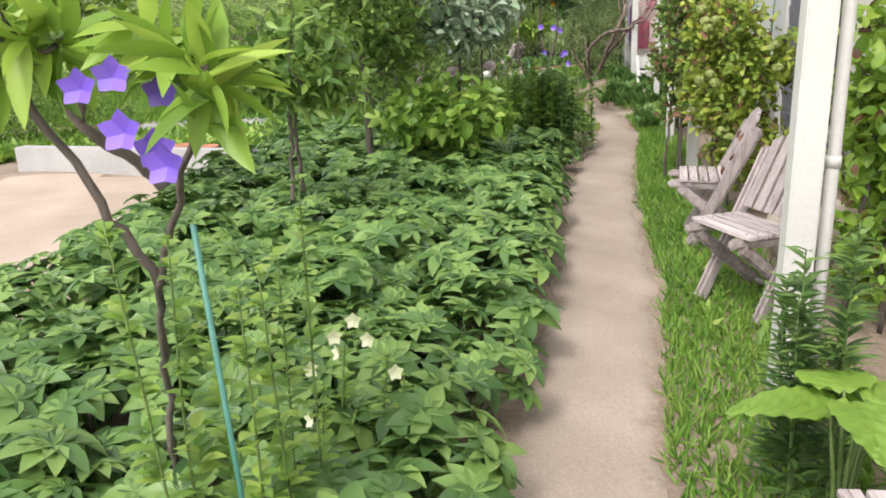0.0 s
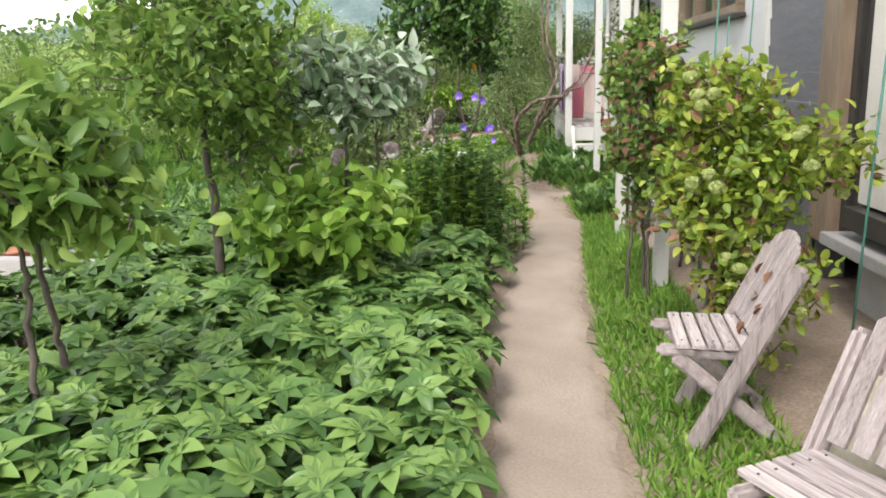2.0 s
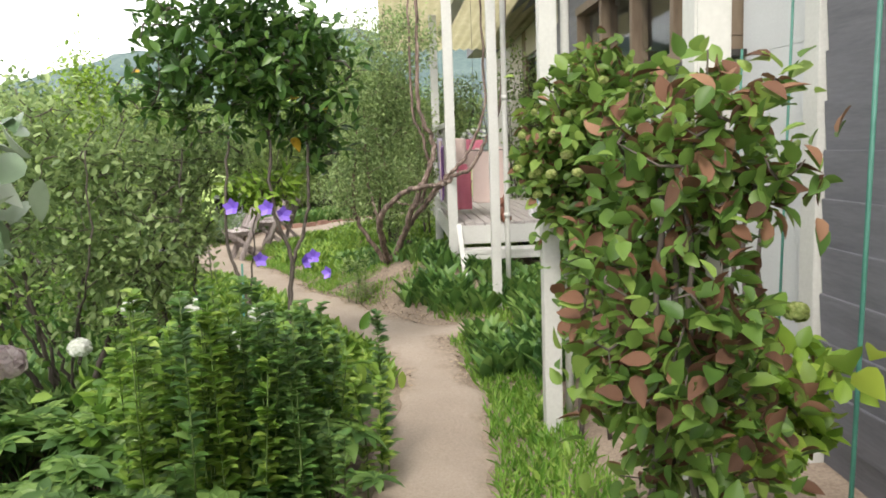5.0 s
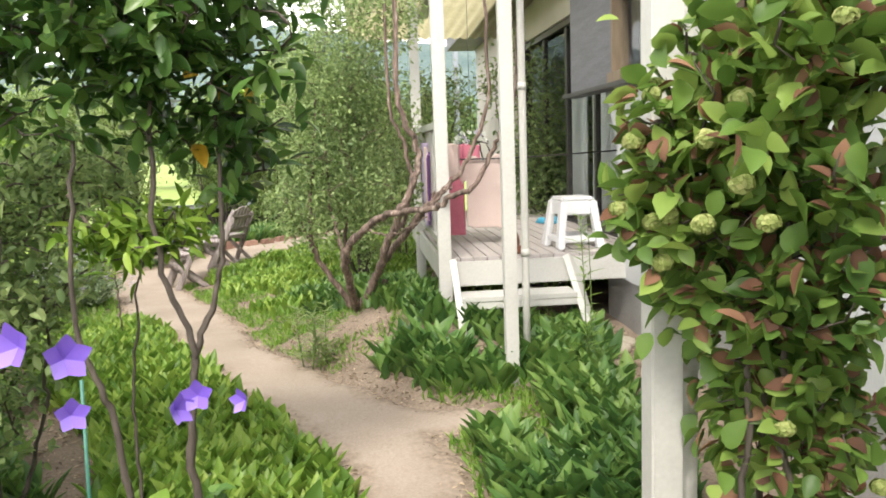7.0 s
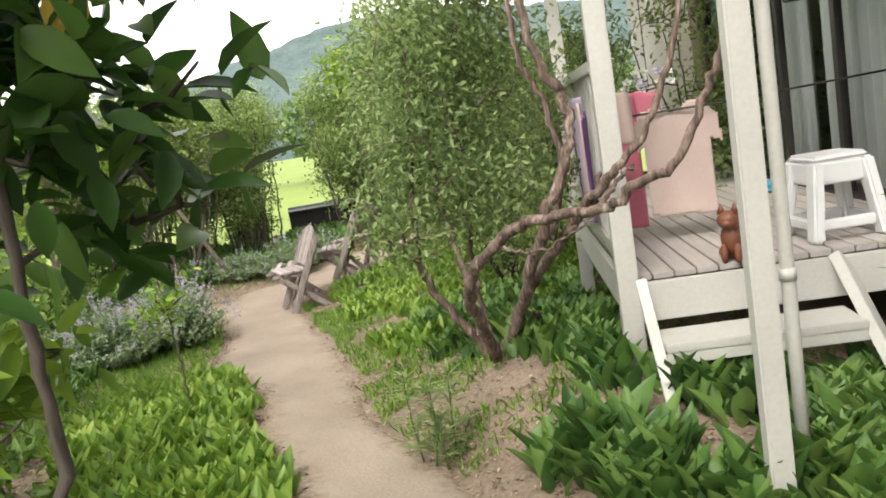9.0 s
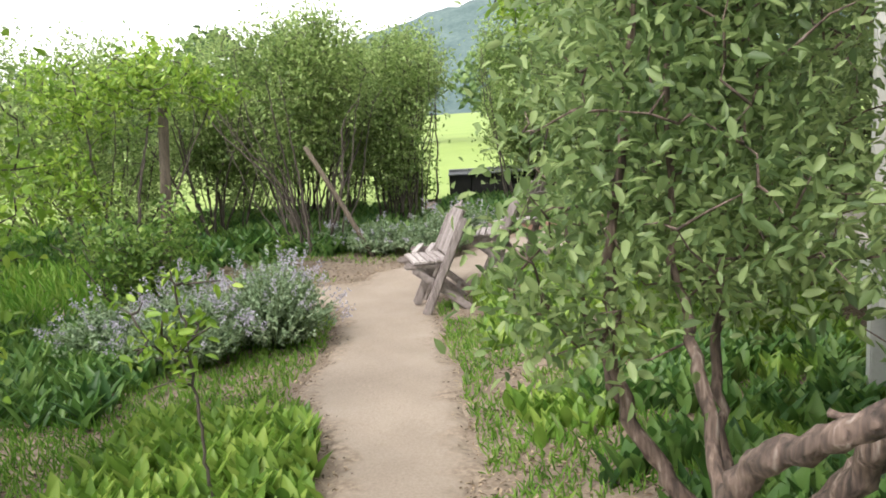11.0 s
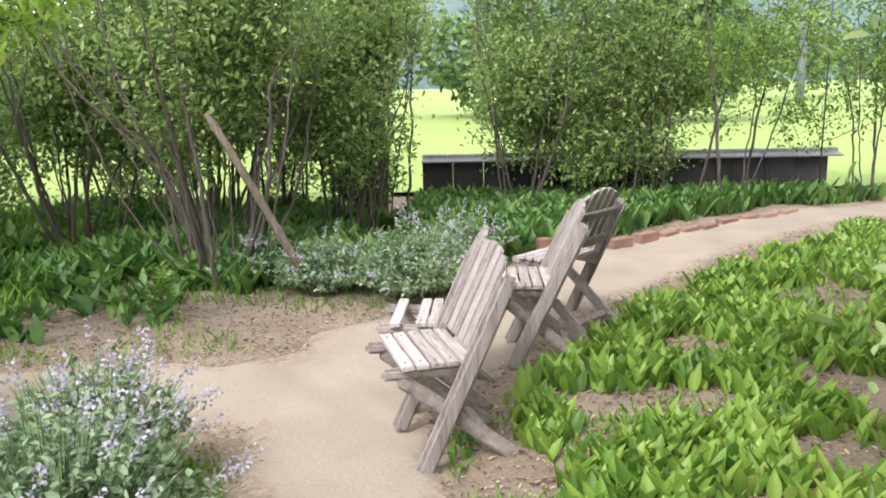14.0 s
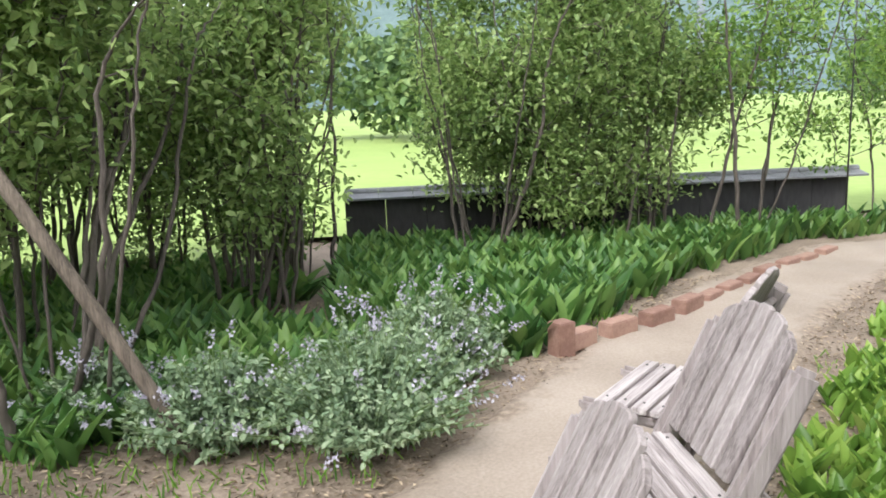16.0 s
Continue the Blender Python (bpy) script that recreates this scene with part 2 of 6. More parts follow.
def path_gap(x, y):
    """How far (x, y) lies outside the trodden sand; negative on it."""
    x, y = np.asarray(x, float), np.asarray(y, float)
    best = np.full(np.broadcast(x, y).shape, 99.0)
    for line in WAYS:
        for (ax, ay, ar), (bx, by, br) in zip(line, line[1:]):
            dx, dy = bx - ax, by - ay
            t = np.clip(((x - ax) * dx + (y - ay) * dy) / (dx * dx + dy * dy), 0, 1)
            d = np.hypot(x - ax - t * dx, y - ay - t * dy) - ar - t * (br - ar)
            h = np.clip(0.5 + 0.5 * (best - d) / 0.22, 0, 1)
            best = best * (1 - h) + d * h - 0.22 * h * (1 - h) * 0.6
    return best


def centre(y):
    line = WAYS[0]
    return np.interp(y, [p[1] for p in line], [p[0] for p in line])


def height(x, y):
    x, y = np.asarray(x, float), np.asarray(y, float)
    d = x - centre(y)
    h = 0.13 * np.exp(-(((y - 12.6) / 1.7) ** 2)) * np.clip(1.6 - np.abs(d) / 2.5, 0, 1)
    rise = np.interp(y, [-3, 6, 9, 11, 13.5, 15.5, 17, 30], [0.10, 0.10, 0.12, 0.16, 0.16, 0.10, 0.05, 0.0])
    s = np.clip((d - 0.3) / 0.9, 0, 1)
    h = h + rise * s * s * (3 - 2 * s) * np.clip((9 - x) / 3, 0, 1)
    s = np.clip((-d - 0.3) / 0.8, 0, 1)
    h = h + 0.04 * s * np.clip((8 + x) / 3, 0, 1) * np.clip((26 - y) / 3, 0, 1)
    h = h - 0.07 * np.exp(-(((y - 17.9) / 1.5) ** 2)) * np.clip(2.2 - np.abs(x - 1.2), 0, 1)
    h = h + 0.19 * np.exp(-(((x - 2.72) / 0.6) ** 2) - ((y - 12.6) / 0.8) ** 2) * np.clip((d - 0.3) / 0.5, 0, 1)
    far = np.clip((np.hypot(x - 1, y - 10) - 17) / 12, 0, 1)
    h = h - 0.9 * far
    soft = 0.02 * np.sin(x * 3.1 + 1.3 * np.sin(y * 1.7)) * np.sin(y * 2.3 + x)
    return h + soft * (1 - far)


def hz(x, y):
    return float(height(x, y))


def sheet(name, xs, ys, z, keep, mat):
    X, Y = np.meshgrid(xs, ys)
    Z = z(X, Y)
    nx, ny = len(xs), len(ys)
    i = np.arange((nx - 1) * (ny - 1))
    a = i // (nx - 1) * nx + i % (nx - 1)
    q = np.stack([a, a + 1, a + nx + 1, a + nx], 1)
    if keep is not None:
        ok = keep(X, Y).ravel()
        q = q[ok[q].all(1)]
    used = np.unique(q)
    back = np.zeros(nx * ny, int)
    back[used] = np.arange(len(used))
    v = np.stack([X.ravel(), Y.ravel(), Z.ravel()], 1)[used]
    return solid(name, v, back[q], mat, smooth=True)


def sunk(x, y):
    d = path_gap(x, y)
    return height(x, y) - 0.03 * np.clip(-d / 0.08, 0, 1)


far_steps = [-900, -500, -250, -120, -70, -45, -32, -24, -18, -14, -11, -9, -7.5]
gx = np.concatenate([far_steps, np.arange(-6, 9.01, 0.1), [10, 11.5, 13, 16, 20, 26, 34, 45, 70, 120, 250, 500, 900]])
gy = np.concatenate([[-900, -500, -200, -90, -40, -20, -12, -8], np.arange(-6, 28.01, 0.1), [29, 30.5, 32, 35, 40, 48, 60, 90, 150, 300, 600, 1000]])
ground = sheet("ground", gx, gy, sunk, None, SOIL)
tagged(ground, "bare brown garden soil with short green growth", "ground", kind="structure")


def sand_height(x, y):
    d = path_gap(x, y) + 0.035 * np.sin(x * 9 + y * 5) * np.sin(y * 7.3 - x * 4)
    return height(x, y) + 0.012 - 0.05 * np.clip((d + 0.06) / 0.1, 0, 1) + 0.005 * np.sin(x * 17 + y * 3) * np.sin(y * 13)


path = sheet("path", np.arange(-3.4, 9.6, 0.05), np.arange(-4, 25.5, 0.05), sand_height, lambda x, y: path_gap(x, y) < 0.16, SAND)
earth = np.empty(len(path.data.vertices) * 3, np.float32)
path.data.vertices.foreach_get("co", earth)
earth = earth.reshape(-1, 3)
worn = path.data.attributes.new("worn", "FLOAT", "POINT")
worn.data.foreach_set("value", np.clip((path_gap(earth[:, 0], earth[:, 1]) + np.where(earth[:, 1] < 10, 0.20, 0.28)) / 0.36, 0, 1).astype(np.float32))
tagged(path, "narrow trodden path of pale sandy earth", "path", kind="structure")

def field_part(x, y):
    return ((y > 22.8) & (x < 0.2)) | (y > 24.0 + 0.15 * np.clip(x - 4.5, 0, 5)) | (x < -8.0)


field = sheet("field", np.concatenate([[-300, -120, -60, -30, -20, -15], np.arange(-12, 14, 0.4), [16, 20, 30, 60, 150]]), np.concatenate([[-60, -30, -10, 0, 8, 15], np.arange(20, 34, 0.4), [36, 40, 50, 70, 120, 250]]), lambda x, y: 0.07 + 0 * x, field_part, FIELD)
tagged(field, "bright yellow-green rice field beyond the hedge", "field", kind="structure")


def hill(name, az0, az1, dist, tops, label):
    """A wooded ridge: a sheet that climbs to its crest, with a rough outline."""
    rng = np.random.default_rng(len(tops))
    n, m = 160, 14
    az = np.radians(np.linspace(az0, az1, n))
    crest = np.interp(np.linspace(0, 1, n), np.linspace(0, 1, len(tops)), tops)
    v = []
    for j in range(m + 1):
        s = j / m
        r = dist * (1 + 0.35 * s)
        for i in range(n):
            k = math.sin(s * math.pi / 2)
            z = r * math.tan(math.radians(crest[i])) * k
            z += dist * 0.006 * (rng.random() + noise.noise((az[i] * 30, s * 9, dist))) * (0.2 + s)
            v.append((r * math.sin(az[i]), r * math.cos(az[i]), z - 2))
    f = []
    for j in range(m):
        for i in range(n - 1):
            a = j * n + i
            f.append((a, a + 1, a + n + 1, a + n))
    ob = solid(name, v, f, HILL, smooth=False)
    return tagged(ob, label, "hill", kind="structure")


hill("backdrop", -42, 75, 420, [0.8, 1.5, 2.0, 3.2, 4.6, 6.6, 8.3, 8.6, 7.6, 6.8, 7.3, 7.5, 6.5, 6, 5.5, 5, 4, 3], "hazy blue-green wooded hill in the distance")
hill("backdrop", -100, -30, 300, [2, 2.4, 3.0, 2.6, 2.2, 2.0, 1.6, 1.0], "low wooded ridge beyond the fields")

# ---------------- the house ----------------
HM = Matrix.Translation((4.25, 12.14, 0)) @ Matrix.Rotation(radians(-10.5), 4, "Z")


def house_box(name, lo, hi, mat, label="", category="", kind="structure", bevel=0.004, parent=None):
    c = [(a + b) / 2 for a, b in zip(lo, hi)]
    ob = box(name, c, [b - a for a, b in zip(lo, hi)], mat, parent, bevel=bevel, label="" if not parent else label)
    if not parent:
        ob.matrix_basis = HM
        tagged(ob, label, category, kind=kind)
    return ob


house_box("wall_plinth", (0.02, -14, -0.1), (0.3, -5.95, 0.45), CONCRETE, "grey concrete plinth under the house wall", "wall")
house_box("wall_foundation", (0.035, -4.15, -0.1), (0.2, 0.4, 0.597), CONCRETE, "grey concrete foundation under the white wall", "wall")
house_box("wall_white", (0.0, -4.15, 0.6), (0.2, 0.0, 1.93), RENDERED, "white rendered lower house wall", "wall")
house_box("wall_white_upper", (0.0, -4.15, 1.93), (0.2, -3.35, 3.0), RENDERED, "white rendered wall beside the window", "wall")
house_box("wall_upper", (0.0, -3.35, 2.75), (0.2, 1.1, 3.2), SIDING, "dark grey boarding over the window", "wall")
house_box("wall_back", (4.0, -14, 0), (4.2, 8, 3.2), RENDERED, "plain inner wall of the house", "wall")
house_box("wall_end", (0.22, 8.0, 0), (4.0, 8.2, 3.2), RENDERED, "plain end wall of the house", "wall")
house_box("wall_front_end", (0.22, -14.2, 0), (4.0, -14.0, 3.2), RENDERED, "plain end wall of the house", "wall")
house_box("house_roof", (-0.25, -14.3, 3.2), (4.4, 8.4, 3.4), SIDING, "flat dark roof of the house", "roof")
house_box("house_floor", (0.3, -14, 0.6), (4.0, 8.0, 0.76), BROWN, "brown wooden floor inside the house", "floor")
# siding section
sid = empty("wall_siding", HM)
tagged(sid, "dark grey horizontal weatherboards on the house", "wall", kind="structure")
for k in range(14):
    bm = bmesh.new()
    add_box(bm, (-0.03, -4.77, 0.36 + k * 0.2), (0.022, 1.10, 0.205), Matrix.Rotation(radians(-4), 4, "Y"), 0.003)
    part("board", bm, SIDING, sid)
house_box("wall_behind_boards", (0.0, -5.33, 0.0), (0.2, -4.15, 3.2), SIDING, "wall behind the boards", "wall")
house_box("trim", (-0.07, -4.215, 0.1), (0.0, -4.09, 3.0), WHITE, "white corner board beside the dark boards", "trim")
house_box("trim", (-0.06, -5.62, 0.4), (0.1, -5.335, 3.0), BROWN, "brown wooden door jamb", "trim")
# dark doorway with frame
door = empty("door_1", HM)
tagged(door, "dark framed glazed door of the house", "door", kind="structure")
house_box("frame", (0.02, -5.70, 0.45), (0.10, -5.625, 2.6), DARK, parent=door)
house_box("frame", (0.02, -5.95, 0.45), (0.10, -5.88, 2.6), BROWN, parent=door)
house_box("pane", (0.05, -5.88, 0.5), (0.06, -5.70, 2.55), DARK, parent=door)
house_box("wall_beige", (-0.02, -14, 0.72), (0.2, -5.955, 3.2), TAN, "beige house wall panels", "wall")
house_box("trim", (-0.10, -14, 0.58), (0.2, -5.95, 0.70), DARK, "dark ledge under the beige wall", "trim")
house_box("trim", (-0.16, -14, 0.45), (0.05, -5.80, 0.52), CONCRETE, "grey stone sill along the house", "trim")


def window_unit(name, y0, y1, z0, z1, panes, label):
    w = empty(name, HM)
    tagged(w, label, "window", kind="structure")
    t = 0.07
    house_box("frame", (-0.10, y0, z0), (0.06, y1, z0 + t), BROWN, parent=w)
    house_box("frame", (-0.08, y0, z1 - t), (0.06, y1, z1), BROWN, parent=w)
    step = (y1 - y0) / panes
    for k in range(panes + 1):
        y = y0 + step * k
        house_box("frame", (-0.07, max(y0, y - t / 2), z0 + t + 0.002), (0.05, min(y1, y + t / 2), z1 - t - 0.002), BROWN, parent=w)
    for k in range(panes):
        p = house_box("pane", (0.0, y0 + step * k + t / 2, z0 + t), (0.006, y0 + step * (k + 1) - t / 2, z1 - t), GLASS, parent=w, bevel=0)
        p.visible_shadow = False
    return w


window_unit("window_1", -3.33, -0.02, 1.97, 2.73, 4, "brown wooden window band above the white wall")
house_box("wall_overhang", (-0.05, 0.0, 1.97), (0.2, 1.1, 2.74), SIDING, "dark grey boarded end of the window bay", "wall")
house_box("trim", (-0.12, -3.4, 1.935), (0.02, 1.12, 1.968), DARK, "dark sill under the window band", "trim")
house_box("room_divider", (1.6, -4.0, 0.8), (1.66, 0.5, 3.1), CURTAIN, "grey curtain inside the room", "curtain", kind="")
# white bracket panel under the bay
bm = bmesh.new()
vs = [bm.verts.new(p) for p in [(0.0, 0.003, 0.6), (0.0, 0.003, 1.93), (0.0, 0.32, 1.93), (0.0, 0.06, 1.55), (0.0, 0.06, 0.6)]]
f = bm.faces.new(vs)
r = bmesh.ops.extrude_face_region(bm, geom=[f])
bmesh.ops.translate(bm, verts=[v for v in r["geom"] if isinstance(v, bmesh.types.BMVert)], vec=(0.2, 0, 0))
bmesh.ops.recalc_face_normals(bm, faces=bm.faces)
ob = part("wall_bracket", bm, RENDERED)
ob.matrix_basis = HM
tagged(ob, "white slanting end of the house wall", "wall", kind="structure")

# sliding glass doors along the deck, with curtains behind
slide = empty("door_2", HM)
tagged(slide, "dark framed sliding glass doors with grey curtains behind", "door", kind="structure")
for k in range(5):
    y = 0.45 + k * 0.95
    house_box("frame", (0.24, y - 0.035, 0.82), (0.29, y + 0.035, 2.7), DARK if k else BROWN, parent=slide)
    if k < 4:
        p = house_box("pane", (0.262, y + 0.035, 0.86), (0.268, y + 0.915, 2.66), GLASS, parent=slide, bevel=0)
        p.visible_shadow = False
house_box("frame", (0.22, 0.415, 0.77), (0.31, 4.285, 0.818), DARK, parent=slide)
house_box("frame", (0.22, 0.415, 2.702), (0.31, 4.285, 2.76), DARK, parent=slide)
house_box("wall_post", (0.2, 4.29, 0.3), (0.36, 4.62, 3.2), BROWN, "brown timber wall beside the glass doors", "wall")
house_box("wall_far", (0.22, 4.63, 0.0), (0.4, 8.0, 3.2), TAN, "plain house wall beyond the deck", "wall")
house_box("wall_jamb", (0.2, 0.065, 0.3), (0.34, 0.41, 3.2), BROWN, "brown timber door jamb by the white wall", "wall")
house_box("wall_over_doors", (0.2, 0.06, 2.77), (0.36, 4.28, 3.2), TAN, "plain wall over the glass doors", "wall")


def curtain(y0, y1, label):
    n = 60
    v = []
    for z in (0.84, 2.66):
        for k in range(n + 1):
            y = y0 + (y1 - y0) * k / n
            v.append((0.40 + 0.03 * math.sin(k * 1.15), y, z))
    f = [(k, k + 1, k + n + 2, k + n + 1) for k in range(n)]
    ob = solid("curtain", v, f, CURTAIN, smooth=True)
    md = ob.modifiers.new("thick", "SOLIDIFY")
    md.thickness = 0.004
    ob.matrix_basis = HM
    return tagged(ob, label, "curtain")


curtain(0.5, 1.9, "pale grey curtain hanging behind the glass door")
curtain(2.2, 2.7, "pale grey curtain drawn to a narrow fold")

# posts
PX = -1.03


def post(y, x, w, label, top=3.05):
    p = empty("porch_post", HM @ Matrix.Translation((x, y, 0)))
    tagged(p, label, "post", group="porch posts")
    q = HM @ Vector((x, y, 0))
    g = hz(q.x, q.y) - 0.06
    box("shaft", (0, 0, (g + top) / 2), (w, w, top - g), WHITE, p, bevel=0.006)
    return p


post(-1.05, -1.0, 0.074, "white painted wooden porch post beside the steps")
post(-3.42, PX, 0.088, "white painted porch post with leaves climbing up it")
post(-5.43, PX, 0.092, "white painted porch post among the climbers")
post(-9.85, -1.225, 0.10, "white painted porch post beside the sandy path")
post(-0.06, -1.27, 0.088, "white painted corner post of the deck")
post(2.15, -1.27, 0.088, "white painted rear post of the deck railing")
beam = house_box("porch_beam", (PX - 0.06, -14, 3.05), (PX + 0.06, 4.0, 3.2), WHITE, "white beam along the tops of the porch posts", "beam", kind="structure")


def downpipe(x, y, label):
    d = empty("downpipe", HM)
    tagged(d, label, "downpipe")
    q = HM @ Vector((x, y, 0))
    g = hz(q.x, q.y) - 0.03
    v, f = tube_arrays([(x, y, z) for z in np.linspace(g, 3.05, 6)], [0.022] * 6, 14)
    solid("pipe", v, f, WHITE, d, smooth=True)
    for z in (0.95, 1.9):
        v, f = tube_arrays([(x, y, z - 0.02), (x, y, z + 0.02)], [0.026, 0.026], 14)
        solid("clip", v, f, WHITE, d)
    return d


downpipe(-0.89, -0.955, "white plastic downpipe beside the porch post")
downpipe(PX + 0.105, -3.36, "white plastic pipe behind the porch post")
downpipe(-1.12, -9.80, "white plastic pipe behind the porch post")

# deck with boards, fascia, steps and railing
DZ = 0.80
deck = empty("deck", HM)
tagged(deck, "raised wooden veranda deck with weathered grey boards and white fascia", "deck", kind="structure")
for k in range(16):
    x = -1.20 + k * 0.095
    box("board", (x, 1.95, DZ - 0.014), (0.088, 3.9, 0.028), DECKWOOD, deck, bevel=0.003)
box("fascia", (-0.62, -0.085, DZ - 0.10), (1.26, 0.03, 0.17), WHITE, deck)
box("fascia", (-1.27, 1.95, DZ - 0.10), (0.03, 4.05, 0.17), WHITE, deck)
box("joist", (-0.55, 0.6, DZ - 0.1), (1.3, 0.06, 0.12), BROWN, deck)
box("joist", (-0.55, 2.6, DZ - 0.1), (1.3, 0.06, 0.12), BROWN, deck)
steps = empty("porch_steps", HM)
tagged(steps, "white painted wooden steps up to the deck", "steps")
for x, foot in ((-1.215, (-1.20, -0.47, 0.30)), (-0.40, (-0.36, -0.68, 0.22))):
    bm = bmesh.new()
    span(bm, (x, -0.08, DZ - 0.02), foot, 0.10, 0.045, (0, 0.77, 0.64), 0.004)
    part("stringer", bm, WHITE, steps)
for y, z in ((-0.26, 0.57),):
    box("tread", (-0.805, y, z), (0.77, 0.24, 0.035), WHITE, steps)
    box("riser", (-0.805, y - 0.105, z - 0.042), (0.77, 0.025, 0.046), WHITE, steps)
rail = empty("deck_railing", HM)
tagged(rail, "white painted wooden railing with slender balusters", "railing")
box("top_rail", (-1.27, 1.045, 1.72), (0.085, 2.07, 0.05), WHITE, rail)
box("bottom_rail", (-1.27, 1.045, 0.92), (0.05, 2.07, 0.05), WHITE, rail)
for k in range(17):
    box("baluster", (-1.27, 0.10 + k * 0.118, 1.32), (0.025, 0.03, 0.75), WHITE, rail, bevel=0.003)
bm = bmesh.new()
span(bm, (-1.27, 0.25, 1.69), (-1.27, -0.005, 1.45), 0.06, 0.04, (1, 0, 0), 0.004)
part("brace", bm, WHITE, rail)

# porch roof of corrugated sheets over the deck's far part
roofmat = material("corrugated_sheet", [(0.3, (0.42, 0.38, 0.22)), (0.7, (0.60, 0.55, 0.36))], 3, 0.5, 0.05, glow=0.5)
v, f = [], []
n = 60
for y in (1.2, 6.0):
    for k in range(n + 1):
        v.append((-1.9 + k * 2.1 / n, y, 3.24 + 0.018 * math.sin(k * 1.57) - (y - 1.2) * 0.03))
f = [(k, k + 1, k + n + 2, k + n + 1) for k in range(n)]
ob = solid("porch_roof", v, f, roofmat, smooth=True)
ob.matrix_basis = HM
tagged(ob, "yellowed corrugated plastic porch roof", "roof", kind="structure")

# ---------------- dark boarded garden wall with a tiled top ----------------
W0, WDIR = Vector((0.48, 23.55, 0)), Vector((1.0, 0.025, 0)).normalized()
ang = math.atan2(WDIR.y, WDIR.x)
WM = Matrix.Translation(W0) @ Matrix.Rotation(ang, 4, "Z")
gw = empty("wall_garden", WM)
tagged(gw, "low black boarded garden wall with grey tiled coping", "wall", kind="structure")
for k in range(13):
    L = 0.36
    box("panel", (0.18 + k * L, 0.06, 0.2), (L - 0.006, 0.12, 0.66), BLACKWALL, gw, bevel=0.003)
for k in range(16):
    bm = bmesh.new()
    L = 0.30
    for s in (-1, 1):
        add_box(bm, (0.15 + k * L, 0.06 + s * 0.085, 0.555), (L - 0.004, 0.19, 0.02), Matrix.Rotation(radians(-s * 12), 4, "X"), 0.003)
    v0 = bmesh.ops.create_cone(bm, cap_ends=True, segments=10, radius1=0.035, radius2=0.035, depth=L - 0.006, matrix=Matrix.Translation((0.15 + k * L, 0.06, 0.582)) @ Matrix.Rotation(radians(90), 4, "Y"))
    part("coping_tile", bm, TILE, gw)

# low grey retaining wall and gravel drive past the flower bed
house_l = box("retaining_wall", (0, 0, 0.10), (3.0, 0.16, 0.40), CONCRETE, bevel=0.01)
house_l.matrix_basis = Matrix.Translation((-3.0, 7.98, 0)) @ Matrix.Rotation(radians(-16), 4, "Z")
tagged(house_l, "low grey concrete retaining wall", "wall", kind="structure")
drive = sheet("drive", np.arange(-4.4, -1.0, 0.2), np.arange(2.0, 8.01, 0.2), lambda x, y: height(x, y) + 0.008, lambda x, y: (x < -1.9 - 0.05 * (y - 5)) & (y < 7.9 - 0.28 * (x + 3)), DRYSAND)
tagged(drive, "pale sandy yard beside the bed", "yard", kind="structure")
drive2 = sheet("drive_gravel", np.arange(-4.4, -0.4, 0.2), np.arange(8.8, 16.01, 0.2), lambda x, y: height(x, y) + 0.03, lambda x, y: (x < -1.35 + 0.06 * (y - 9)) & (y > 8.9) & (y < 12.6), GRAVEL)
tagged(drive2, "grey gravel drive behind the shrubs", "drive", kind="structure")

# bricks that edge the bed
edge = [(1.80, 20.52), (2.08, 20.72), (2.36, 20.90), (2.62, 21.10), (2.85, 21.32), (3.08, 21.55), (3.32, 21.78), (3.56, 22.0), (3.82, 22.2), (4.08, 22.42), (4.36, 22.62), (4.66, 22.82)]
for i, ((x, y), (x2, y2)) in enumerate(zip(edge, edge[1:])):
    b = box("brick", (0, 0, 0.045), (0.23, 0.10, 0.09), BRICK, bevel=0.006)
    L = math.atan2(y2 - y, x2 - x) + random.uniform(-0.08, 0.08)
    b.matrix_basis = Matrix.Translation((x, y, hz(x, y) - (0.0 if i < 4 else 0.045))) @ Matrix.Rotation(L, 4, "Z")
    tagged(b, "reddish brown brick edging the leafy bed", "brick", group="brick edging")
b = box("brick", (0, 0, 0.115), (0.11, 0.10, 0.23), BRICK, bevel=0.006)
b.matrix_basis = Matrix.Translation((1.70, 20.44, hz(1.7, 20.44) - 0.06)) @ Matrix.Rotation(0.5, 4, "Z")
tagged(b, "reddish brick set upright at the end of the edging", "brick", group="brick edging")


